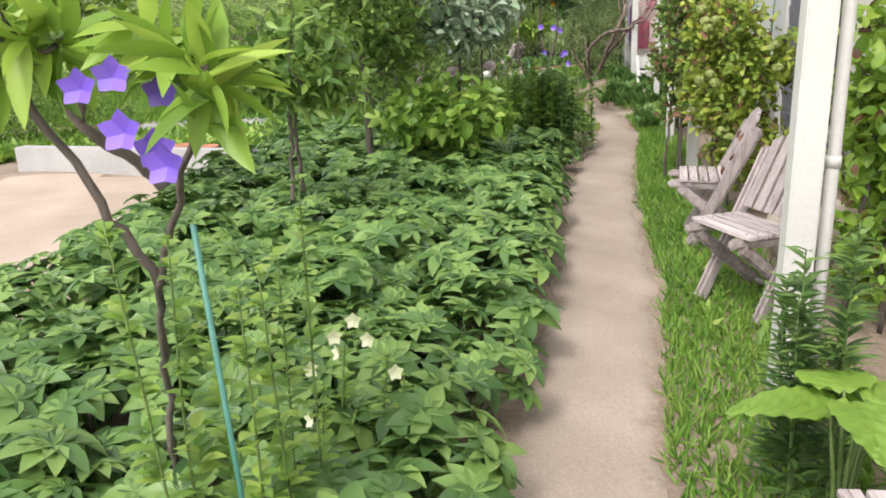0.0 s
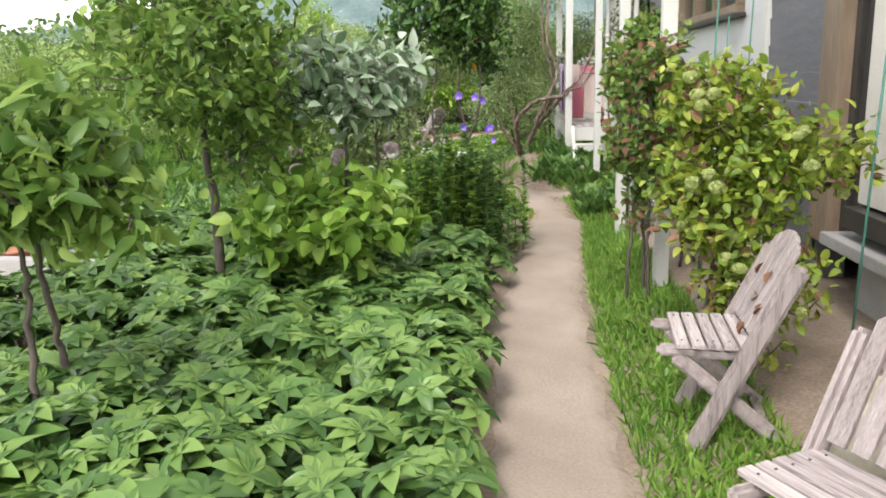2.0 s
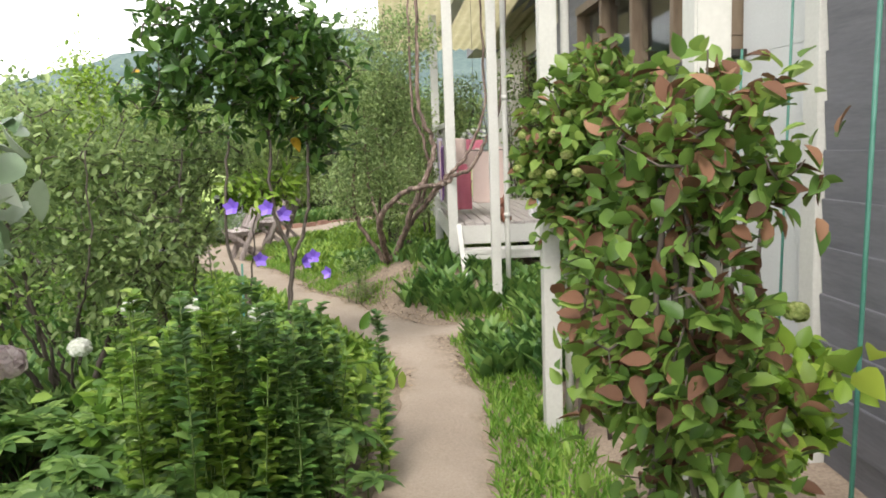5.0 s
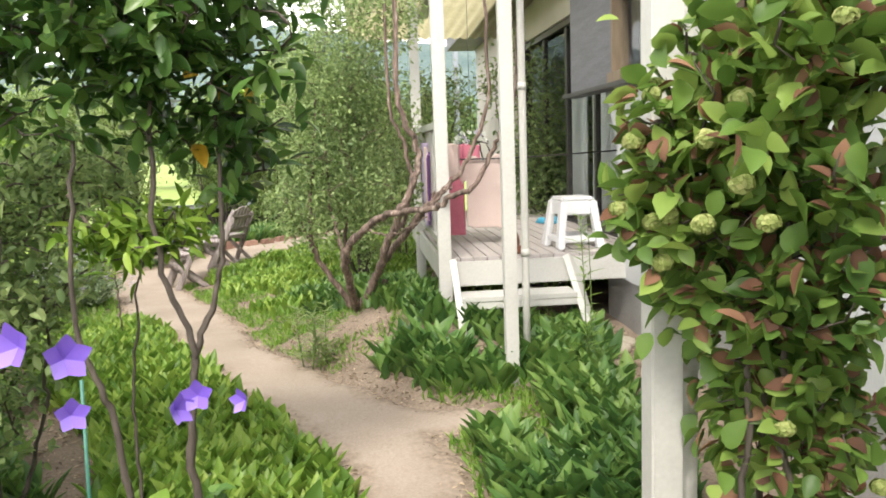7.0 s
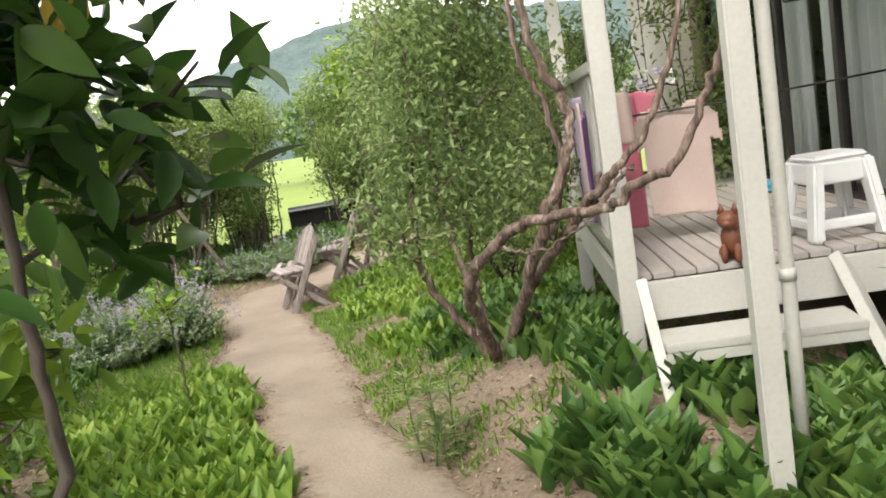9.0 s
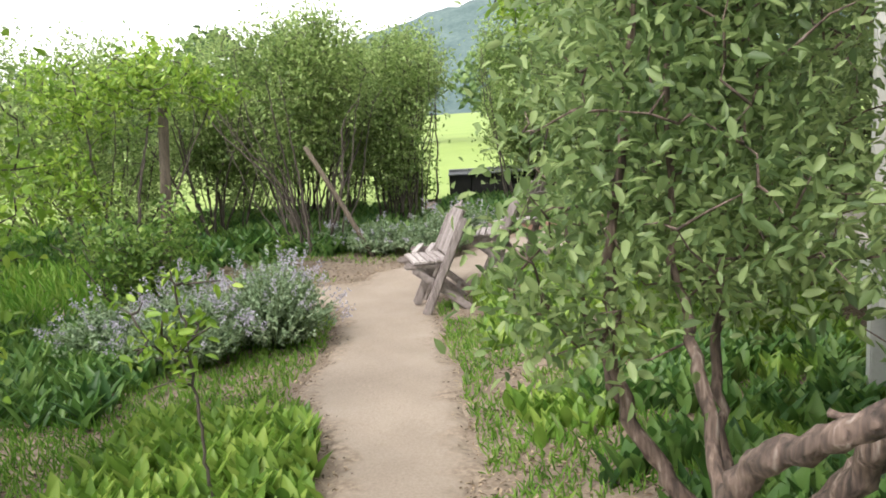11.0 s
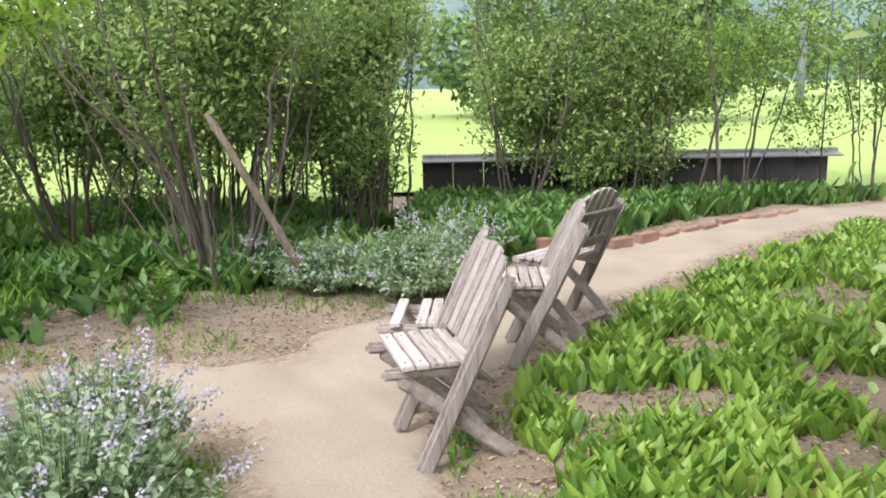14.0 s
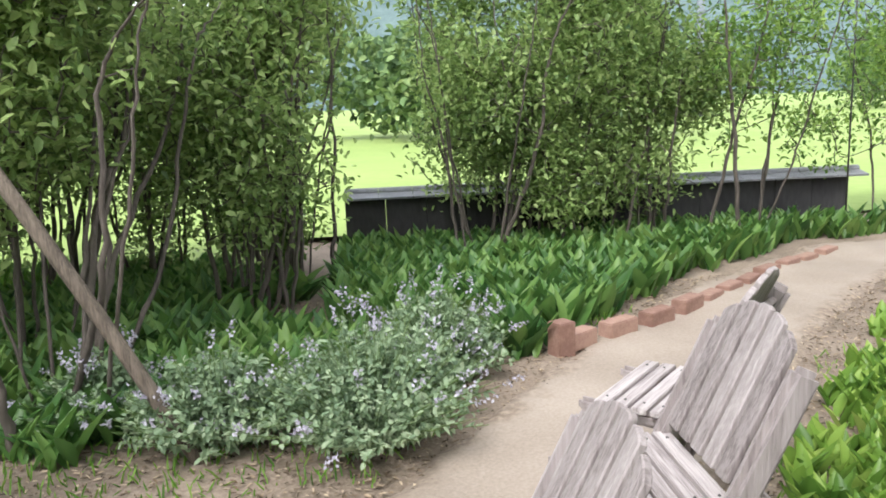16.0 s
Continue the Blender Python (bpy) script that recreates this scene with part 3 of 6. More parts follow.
# ---------------- folding garden chairs ----------------
def garden_chair():
    """A folding chair of grey weathered slats; it faces +x, its front feet on x = 0."""
    c = empty("garden_chair")
    tagged(c, "weathered grey slatted wooden folding garden chair", "chair", group="folding garden chairs")
    up = Vector((-0.41, 0, 0.86)).normalized()

    def on(z):
        return -0.41 / 0.86 * z

    for s in (-1, 1):
        bm = bmesh.new()
        span(bm, (0.0, s * 0.215, 0.0), (on(0.76), s * 0.215, 0.76), 0.045, 0.075, (0, 1, 0), 0.016)
        part("back_leg", bm, GRAINED, c)
        bm = bmesh.new()
        span(bm, (-0.40, s * 0.168, 0.0), (0.07, s * 0.168, 0.385), 0.035, 0.06, (0, 1, 0), 0.01)
        part("leg", bm, WEATHERED, c)
        bm = bmesh.new()
        add_box(bm, (-0.05, s * 0.165, 0.400), (0.38, 0.035, 0.05), Matrix.Rotation(radians(-2), 4, "Y"), 0.014)
        part("seat_rail", bm, WEATHERED, c)
    for k in range(5):
        box("seat_slat", (0.045 - k * 0.059, 0, 0.4365), (0.048, 0.43, 0.02), SEATWOOD, c, bevel=0.003)
    for k in range(5):
        for sy in (-1, 1):
            bm = bmesh.new()
            bmesh.ops.create_cone(bm, cap_ends=True, segments=8, radius1=0.0045, radius2=0.004, depth=0.003, matrix=Matrix.Translation((0.045 - k * 0.059, sy * 0.165, 0.4475)))
            part("screw", bm, DARK, c)
    for k in range(5):
        y = (k - 2) * 0.0735
        bm = bmesh.new()
        rim = [(y - 0.0275, 0.47), (y + 0.0275, 0.47)]
        for j in range(6):
            w = y + 0.0275 - 0.011 * j
            rim.append((w, 0.842 - 1.75 * w * w - 0.004 * (1 if j in (0, 5) else 0)))
        face = bm.faces.new([bm.verts.new((on(z) + 0.012, w, z + 0.006)) for w, z in rim])
        out = bmesh.ops.extrude_face_region(bm, geom=[face])
        for q in out["geom"]:
            if isinstance(q, bmesh.types.BMVert):
                q.co += Vector((0.0165, 0, 0.008))
        bmesh.ops.recalc_face_normals(bm, faces=bm.faces)
        bmesh.ops.bevel(bm, geom=[e for e in bm.edges if e.calc_face_angle(0) > 1.0], offset=0.003, segments=1, affect="EDGES")
        part("back_slat", bm, GRAINED, c)
    for z in (0.53, 0.70):
        bm = bmesh.new()
        off = Vector((-0.004, 0, -0.002))
        span(bm, Vector((on(z), -0.205, z)) + off, Vector((on(z), 0.205, z)) + off, 0.05, 0.022, tuple(up), 0.004)
        part("crossbar", bm, WEATHERED, c)
    bm = bmesh.new()
    span(bm, (-0.3, -0.17, 0.085), (-0.3, 0.17, 0.085), 0.04, 0.02, (0.82, 0, 0.57), 0.004)
    part("stretcher", bm, WEATHERED, c)
    return c


CHAIRS = [(0.945, 17.29, -0.945, -0.33), (0.888, 17.94, -1.0, 0.0), (1.385, 18.41, -1.0, -0.015), (1.625, 18.95, -0.77, 0.64), (1.60, 4.98, -0.96, 0.28), (1.37, 3.62, -0.954, -0.30), (0.86, 1.24, -0.99, 0.12)]
first = garden_chair()
for i, (x, y, fx, fy) in enumerate(CHAIRS):
    m = Matrix.Translation((x, y, hz(x, y) + 0.004)) @ Matrix.Rotation(math.atan2(fy, fx), 4, "Z")
    if i == 0:
        first.matrix_basis = m
    else:
        k = copy_thing(first, m)
        if i == 1:
            lost = [q for q in k.children if q.name.startswith("seat_slat")][1]
            bpy.data.objects.remove(lost)
            k["label"] = "weathered grey slatted folding chair with a seat slat missing"
        if i == 4:
            k["label"] = "weathered grey slatted folding chair with dead leaves on it"


# ---------------- plants ----------------
RNG = np.random.default_rng(7)
HELLEBORE = leafy("hellebore_leaf", (0.045, 0.105, 0.03), (0.12, 0.23, 0.06), (0.25, 0.38, 0.10), 0.38, 0.35)
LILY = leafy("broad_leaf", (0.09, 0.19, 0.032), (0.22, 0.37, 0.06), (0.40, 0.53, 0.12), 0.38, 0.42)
# the broad leaf once more, with shade mixed into a deeper green
LILYSHADE = leafy("broad_leaf_shade", (0.05, 0.125, 0.035), (0.125, 0.25, 0.06), (0.24, 0.37, 0.10), 0.42, 0.4)
GRASS = leafy("grass_blade", (0.09, 0.22, 0.03), (0.19, 0.38, 0.05), (0.34, 0.48, 0.11), 0.6, 0.4)
SHRUB = leafy("shrub_leaf", (0.07, 0.145, 0.03), (0.17, 0.29, 0.06), (0.33, 0.45, 0.11), 0.42, 0.45)
HEDGE = leafy("hedge_leaf", (0.11, 0.18, 0.055), (0.28, 0.39, 0.125), (0.47, 0.57, 0.23), 0.42, 0.55)
GREYLEAF = leafy("grey_green_leaf", (0.12, 0.19, 0.075), (0.27, 0.37, 0.145), (0.43, 0.53, 0.23), 0.42, 0.5)
BRIGHT = leafy("bright_leaf", (0.115, 0.22, 0.028), (0.24, 0.39, 0.05), (0.42, 0.55, 0.10), 0.42, 0.4)
GLOSSY = leafy("glossy_leaf", (0.025, 0.065, 0.015), (0.06, 0.14, 0.03), (0.15, 0.26, 0.06), 0.3, 0.35)
PALELEAF = leafy("pale_leaf", (0.08, 0.15, 0.07), (0.24, 0.33, 0.20), (0.50, 0.56, 0.45), 0.25)
SILVER = leafy("catmint_leaf", (0.14, 0.21, 0.12), (0.29, 0.39, 0.23), (0.45, 0.54, 0.35), 0.65, 0.42)
LAVENDER = leafy("lavender_petal", (0.37, 0.34, 0.42), (0.48, 0.45, 0.53), (0.61, 0.58, 0.65), 0.7, 0.3)
PURPLE = leafy("purple_petal", (0.17, 0.09, 0.52), (0.26, 0.15, 0.66), (0.40, 0.28, 0.80), 0.6, 0.3)
CREAM = leafy("cream_petal", (0.52, 0.55, 0.30), (0.66, 0.68, 0.44), (0.78, 0.78, 0.60), 0.7, 0.3)
WHITEPETAL = leafy("white_petal", (0.60, 0.64, 0.54), (0.72, 0.74, 0.68), (0.82, 0.82, 0.78), 0.7, 0.3)
PINKPETAL = leafy("pink_petal", (0.52, 0.42, 0.44), (0.66, 0.55, 0.56), (0.76, 0.68, 0.66), 0.7, 0.3)
GREENFLOWER = leafy("green_floret", (0.24, 0.31, 0.09), (0.36, 0.42, 0.14), (0.50, 0.50, 0.22), 0.7, 0.3)
YELLOWGREEN = leafy("yellow_green_leaf", (0.13, 0.22, 0.03), (0.29, 0.39, 0.055), (0.50, 0.54, 0.10), 0.42, 0.42)
DEADLEAF = leafy("dead_leaf", (0.07, 0.035, 0.02), (0.17, 0.08, 0.045), (0.30, 0.17, 0.10), 0.8, 0.15)
YELLOWLEAF = leafy("yellow_leaf", (0.55, 0.33, 0.03), (0.68, 0.42, 0.05), (0.75, 0.55, 0.10), 0.5, 0.2)
LITTER = leafy("litter", (0.05, 0.035, 0.02), (0.19, 0.13, 0.08), (0.46, 0.36, 0.25), 0.9, 0.0, 0.9)


def unit(a):
    return a / (np.linalg.norm(a, axis=-1, keepdims=True) + 1e-9)


def leaf_arrays(O, D, N, L, W, full=True, cup=0.22, droop=0.18):
    """Folded, drooping leaves: base O, axis D, upper side N, length L, width W."""
    O, D, N = np.asarray(O, float), unit(np.asarray(D, float)), np.asarray(N, float)
    n = len(O)
    S = unit(np.cross(D, N))
    N = np.cross(S, D)
    L, W = np.broadcast_to(L, n)[:, None, None], np.broadcast_to(W, n)[:, None, None]
    if full:
        T = np.array([(0, 0), (0.10, -0.28), (0.10, 0), (0.10, 0.28), (0.32, -0.49), (0.32, 0), (0.32, 0.49), (0.60, -0.45), (0.60, 0), (0.60, 0.45), (0.84, -0.22), (0.84, 0), (0.84, 0.22), (1, 0)])
        F = np.array([(0, 2, 1), (0, 3, 2), (1, 2, 5), (1, 5, 4), (2, 3, 6), (2, 6, 5), (4, 5, 8), (4, 8, 7), (5, 6, 9), (5, 9, 8), (7, 8, 11), (7, 11, 10), (8, 9, 12), (8, 12, 11), (10, 11, 13), (11, 12, 13)])
    else:
        T = np.array([(0, 0), (0.28, -0.44), (0.68, -0.40), (1, 0), (0.68, 0.40), (0.28, 0.44)])
        F = np.array([(0, 2, 1), (0, 3, 2), (0, 4, 3), (0, 5, 4)])
    t, s = T[:, 0][None, :, None], T[:, 1][None, :, None]
    V = O[:, None] + D[:, None] * L * t + S[:, None] * W * s + N[:, None] * (np.abs(s) * W * cup * 2 - droop * L * t * t)
    k = len(T)
    return V.reshape(-1, 3), (F[None] + (np.arange(n) * k)[:, None, None]).reshape(-1, 3)


def scatter(rng, n):
    return unit(rng.normal(size=(n, 3)))


def shrub(name, label, category, stems, blobs, leaf, spread, per, mat, bark=BARK, full=False, group="", seed=1, twig=0.006, extra=None, up=0.7, parts=("trunk", "crown")):
    """Stems are lines of (x, y, z) with a first and last radius; blobs are (centre, radii, number of twigs). Twigs grow to
    the blobs from the nearest wood, and carry leaves of (length, width)."""
    rng = np.random.default_rng(seed)
    root = np.array(stems[0][0][0], float)
    top = empty(name, Matrix.Translation(root))
    tagged(top, label, category, group=group)
    wood, nodes = [], []
    for line, r0, r1 in stems:
        p = smoothpath(line, 6 + 5 * len(line))
        p[1:-1] += rng.normal(size=(len(p) - 2, 3)) * 0.006
        wood.append(tube_arrays(p - root, np.linspace(r0, r1, len(p)), 9 if r0 > 0.02 else 6, 0.3, rng))
        nodes.append(p[len(p) // 3 :])
    nodes = np.concatenate(nodes)
    O, D = [], []
    for c, r, n in blobs:
        c, r = np.array(c, float), np.array(r, float)
        u = scatter(rng, n)
        ends = c + u * r * (rng.random((n, 1)) ** 0.38) * (0.82 + 0.3 * rng.random((n, 1)))
        order = np.argsort(np.linalg.norm(ends - root, axis=1))
        for e in ends[order]:
            d = np.linalg.norm(nodes - e, axis=1)
            a = nodes[np.argmin(d)]
            k = max(3, min(7, int(d.min() / 0.12) + 2))
            t = np.linspace(0, 1, k)[:, None]
            line = a + (e - a) * t + np.array([0, 0, 0.12]) * d.min() * t * (1 - t) * 2 + rng.normal(size=(k, 3)) * 0.012 * (t > 0)
            wood.append(tube_arrays(line - root, np.linspace(twig, twig * 0.4, k), 4))
            nodes = np.vstack([nodes, line[1:]])
            tail = rng.integers(max(0, k - 3), k, per)
            O.append(line[tail] + rng.normal(size=(per, 3)) * spread)
            D.append(unit(e - a + 1e-6)[None] * 0.6 + scatter(rng, per) + np.array([0, 0, -0.15]))
    O, D = np.concatenate(O), unit(np.concatenate(D))
    N = scatter(rng, len(O)) * 0.6 + np.array([0, 0, up])
    L = leaf[0] * (0.65 + 0.6 * rng.random(len(O)))
    v, f = joined(wood)
    solid(parts[0], v, f, bark, top, smooth=True)
    v, f = leaf_arrays(O - root, D, N, L, L * leaf[1] / leaf[0], full)
    solid(parts[1], v, f, mat, top, smooth=full)
    if extra:
        for nm, mt, share, size in extra:
            k = rng.choice(len(O), int(len(O) * share) + 1, replace=False)
            v, f = leaf_arrays(O[k] - root + [0, 0, 0.01], D[k], N[k], size * (0.7 + 0.6 * rng.random(len(k))), size * 0.6, True)
            tagged(solid(nm, v, f, mt, top), kind="stuff")
    return top


def flower_ball(c, r, n, rng):
    """Many small petals on a ball: a hydrangea's head."""
    u = scatter(rng, n)
    u = u[u[:, 2] > -0.6]
    r = r * (0.85 + 0.3 * np.array([noise.noise((a * 1.8 + c[0] * 9, b * 1.8, d * 1.8)) + 0.5 for a, b, d in u]))[:, None]
    return leaf_arrays(c + u * r * [0.8, 0.8, 0.62], np.cross(u, scatter(rng, len(u))), u, r[:, 0] * 0.5, r[:, 0] * 0.45, False)


def bell(c, face, r):
    """An open five-pointed bellflower."""
    face = np.array(face, float)
    a = unit(np.cross(face, [0.3, 0.2, 0.9]))
    b = np.cross(unit(face), a)
    ang = np.arange(5) * 2 * math.pi / 5
    D = np.cos(ang)[:, None] * a + np.sin(ang)[:, None] * b + unit(face) * 0.55
    return leaf_arrays(np.repeat([np.array(c, float)], 5, 0), D, np.repeat([unit(face)], 5, 0) - D * 0.3, r, r * 0.72, True, 0.1, -0.1)


def region(n, x0, x1, y0, y1, inside, seed):
    rng = np.random.default_rng(seed)
    p = np.stack([rng.uniform(x0, x1, n), rng.uniform(y0, y1, n)], 1)
    return p[inside(p[:, 0], p[:, 1])]


def spaced(p, gap):
    keep = []
    for q in p:
        if all((q[0] - k[0]) ** 2 + (q[1] - k[1]) ** 2 > gap * gap for k in keep):
            keep.append(q)
    return np.array(keep)


# ----- hellebores: dense bed of fingered leaves -----
def hellebore(seed):
    rng = np.random.default_rng(seed)
    O, D, N, L = [], [], [], []
    wood = []
    for k in range(rng.integers(10, 14)):
        an, out = rng.uniform(0, 2 * math.pi), rng.uniform(0.05, 0.24)
        h = rng.uniform(0.24, 0.40) - out * 0.35
        tip = np.array([math.cos(an) * out, math.sin(an) * out, h])
        wood.append(tube_arrays(smoothpath([(0, 0, 0), tip * [0.35, 0.35, 0.6], tip], 4), np.linspace(0.004, 0.003, 5), 3))
        m = rng.integers(7, 10)
        tilt = unit(np.array([math.cos(an) * 0.5, math.sin(an) * 0.5, 1.0]) + rng.normal(size=3) * 0.15)
        a = unit(np.cross(tilt, [0.1, 1, 0.2]))
        b = np.cross(tilt, a)
        fan = an + np.linspace(-2.4, 2.4, m)
        size = rng.uniform(0.10, 0.145)
        for t in fan:
            O.append(tip)
            D.append(math.cos(t) * a + math.sin(t) * b + tilt * 0.12)
            N.append(tilt)
            L.append(size * rng.uniform(0.8, 1.1))
    L = np.array(L)
    return joined(wood), leaf_arrays(O, D, N, L, L * 0.50, True, 0.2, 0.3)


def bed_left(x, y):
    return (path_gap(x, y) > 0.14) & (x < centre(y)) & (x > -2.0 + 0.12 * np.maximum(0, y - 5.5))


protos = []
for s in range(5):
    wood, leaf = hellebore(40 + s)
    v, f = joined([wood, leaf])
    me_ob = solid("hellebore_plant", v, f, [HELLEBORE], smooth=True)
    protos.append(me_ob.data)
    bpy.data.objects.remove(me_ob)
spots = spaced(region(9000, -2.2, 2.0, -1.2, 9.4, bed_left, 3), 0.205)
for i, (x, y) in enumerate(spots):
    if y < 0.9 and abs(x) < 0.45 or math.hypot(x - 1.2, y - 8.2) < 0.25:
        continue
    ob = new("hellebore_plant", protos[i % 5])
    s = RNG.uniform(0.85, 1.15)
    ob.matrix_basis = Matrix.Translation((x, y, hz(x, y) - 0.01)) @ Matrix.Rotation(RNG.uniform(0, 6.28), 4, "Z") @ Matrix.Scale(s, 4)
    tagged(ob, "low hellebore with dark green fingered leaves in the bed", "plant", group="hellebores in the bed")


# ----- broad-leaved ground cover -----
def broad_leaves(name, pts, size, mat, label, seed, lean=0.5, per=3, wide=0.36):
    rng = np.random.default_rng(seed)
    n = len(pts) * per
    P = np.repeat(pts, per, 0) + rng.normal(size=(n, 2)) * 0.025
    O = np.column_stack([P, height(P[:, 0], P[:, 1]) - 0.01])
    an = rng.uniform(0, 2 * math.pi, n)
    ln = rng.uniform(0.2, lean, n)
    D = np.column_stack([np.cos(an) * ln, np.sin(an) * ln, np.ones(n)])
    N = np.column_stack([-np.cos(an), -np.sin(an), ln + 0.2]) + rng.normal(size=(n, 3)) * 0.25
    L = size * rng.uniform(0.55, 1.2, n)
    v, f = leaf_arrays(O, D, N, L, L * wide * rng.uniform(0.8, 1.2, n), True, 0.32, 0.12)
    ob = solid(name, v, f, mat, smooth=True)
    return tagged(ob, label, "ground cover", kind="stuff")


def bed_between(x, y):
    return (path_gap(x, y) > 0.05) & (x < centre(y)) & (x > centre(y) - 1.35) & (y > 10.0)


def fill_noise(x, y, cut, s=1.6):
    return np.array([noise.noise((a * s, b * s, 3.0)) for a, b in zip(x, y)]) > cut


broad_leaves("broad_leaf_bed", region(6500, -0.6, 2.3, 9.6, 14.6, lambda x, y: bed_between(x, y) & (path_gap(x, y) < 1.25 - 0.1 * (y - 11)), 11), 0.165, LILY, "dense bed of upright fresh green broad leaves beside the path", 12)
broad_leaves("broad_leaf_bed", region(3600, 2.2, 4.4, 9.6, 12.0, lambda x, y: (path_gap(x, y) > 0.12) & (x > centre(y)) & (x < 3.9 - 0.3 * (12 - y)) & fill_noise(x, y, -0.15, 2.2), 13), 0.22, LILYSHADE, "leafy green plants crowding the porch steps", 14, 0.75)
broad_leaves("broad_leaf_bed", region(4600, 1.9, 4.2, 11.9, 15.5, lambda x, y: (path_gap(x, y) > 0.55) & (x > centre(y)) & (x < 2.9 + 0.19 * (y - 12.2)) & fill_noise(x, y, np.where(y < 13.3, -0.9, 0.05), 2.0), 15), 0.18, LILYSHADE, "broad green leaves under the peeling-bark shrub, shade in their colour", 16)
broad_leaves("broad_leaf_bed", region(15000, 1.2, 5.5, 13.6, 22.6, lambda x, y: (path_gap(x, y) > 0.24) & (x > centre(y) + 0.35) & (x + 0.12 * (y - 17) > 1.45) & fill_noise(x, y, np.where(y < 15.6, 0.16, -0.06), 1.9) & ((y < 19) | (y - 19.0 < (x - 1.9) * 0.98)), 17), 0.145, LILY, "wide bed of fresh green broad leaves with bare patches", 18)
broad_leaves("broad_leaf_bed", region(9500, 0.5, 8.0, 20.3, 26.0, lambda x, y: (path_gap(x, y) > 0.14) & (y > 21.2 - 0.8 * (x > 1.4)) & (y - 20.3 > (x - 1.5) * 0.72) & (y < 23.48), 19), 0.27, LILYSHADE, "bed of large broad green leaves behind the brick edging", 20, 0.6, 3, 0.32)
broad_leaves("weed_patch", region(500, -2.6, 0.2, 18.4, 20.8, lambda x, y: (path_gap(x, y) > 0.35) & fill_noise(x, y, 0.12, 1.4), 21), 0.17, LILYSHADE, "scattered green weeds on bare soil", 22, 1.1)
broad_leaves("weed_patch", region(1500, 1.2, 3.4, 2.0, 11.5, lambda x, y: (path_gap(x, y) > 0.2) & (x > centre(y)) & (x < 3.2 - 0.19 * (12 - y)), 23), 0.10, LILY, "small leafy weeds in the grass strip", 24, 1.2)


# ----- grass -----
def grass(name, pts, size, label, seed, mat=GRASS):
    rng = np.random.default_rng(seed)
    n = len(pts)
    O = np.column_stack([pts, height(pts[:, 0], pts[:, 1]) - 0.01])
    D = rng.normal(size=(n, 3)) * 0.5 + [0, 0, 1]
    L = size * rng.uniform(0.4, 1.3, n)
    v, f = leaf_arrays(O, D, scatter(rng, n), L, 0.006 + L * 0.03, False, 0.2, 0.3)
    return tagged(solid(name, v, f, mat), label, "grass", kind="stuff")


grass("grass", region(110000, 0.4, 3.4, -1, 11.5, lambda x, y: (path_gap(x, y) > 0.02) & (x > centre(y)) & (x < 3.3 - 0.19 * (12 - y)), 31), 0.085, "short bright green grass between path and house", 32)
grass("grass", region(34000, 1.0, 4.2, 12.2, 17.5, lambda x, y: (path_gap(x, y) > 0.0) & (x > centre(y)) & (path_gap(x, y) < 0.75 + 1.4 * np.random.default_rng(6).random(x.shape)) & fill_noise(x, y, -0.15, 2.5), 33), 0.065, "thin grass at the path's edge", 34)
grass("grass", region(40000, -3.0, 1.6, 12.6, 17.2, lambda x, y: (path_gap(x, y) > 0.04) & (x < centre(y)) & (y > 13.4 + 0.0 * x), 35), 0.07, "short lawn grass beside the path", 36)
grass("grass", region(16000, -4.0, 3.6, 17.4, 21.2, lambda x, y: (path_gap(x, y) > 0.06) & fill_noise(x, y, 0.0, 1.2), 37), 0.07, "sparse grass on bare soil", 38)
grass("meadow", region(50000, -12, -1.6, 12, 23, lambda x, y: x < -2.2 + 0.05 * (y - 9), 39), 0.22, "rough grass beyond the garden beds", 40)


# ----- litter on the sand and soil -----
pts = region(80000, -3.5, 4.2, 10.0, 22.0, lambda x, y: path_gap(x, y) > -0.14 * np.random.default_rng(5).random(x.shape), 51)
n = len(pts)
O = np.column_stack([pts, height(pts[:, 0], pts[:, 1]) + 0.012])
v, f = leaf_arrays(O, np.column_stack([RNG.normal(size=(n, 2)), np.zeros(n)]), np.tile([0, 0, 1.0], (n, 1)) + RNG.normal(size=(n, 3)) * 0.2, RNG.uniform(0.008, 0.042, n), RNG.uniform(0.004, 0.014, n), False)
tagged(solid("leaf_litter", v, f, LITTER), "dry leaf bits and twigs on the ground", "litter", kind="stuff")


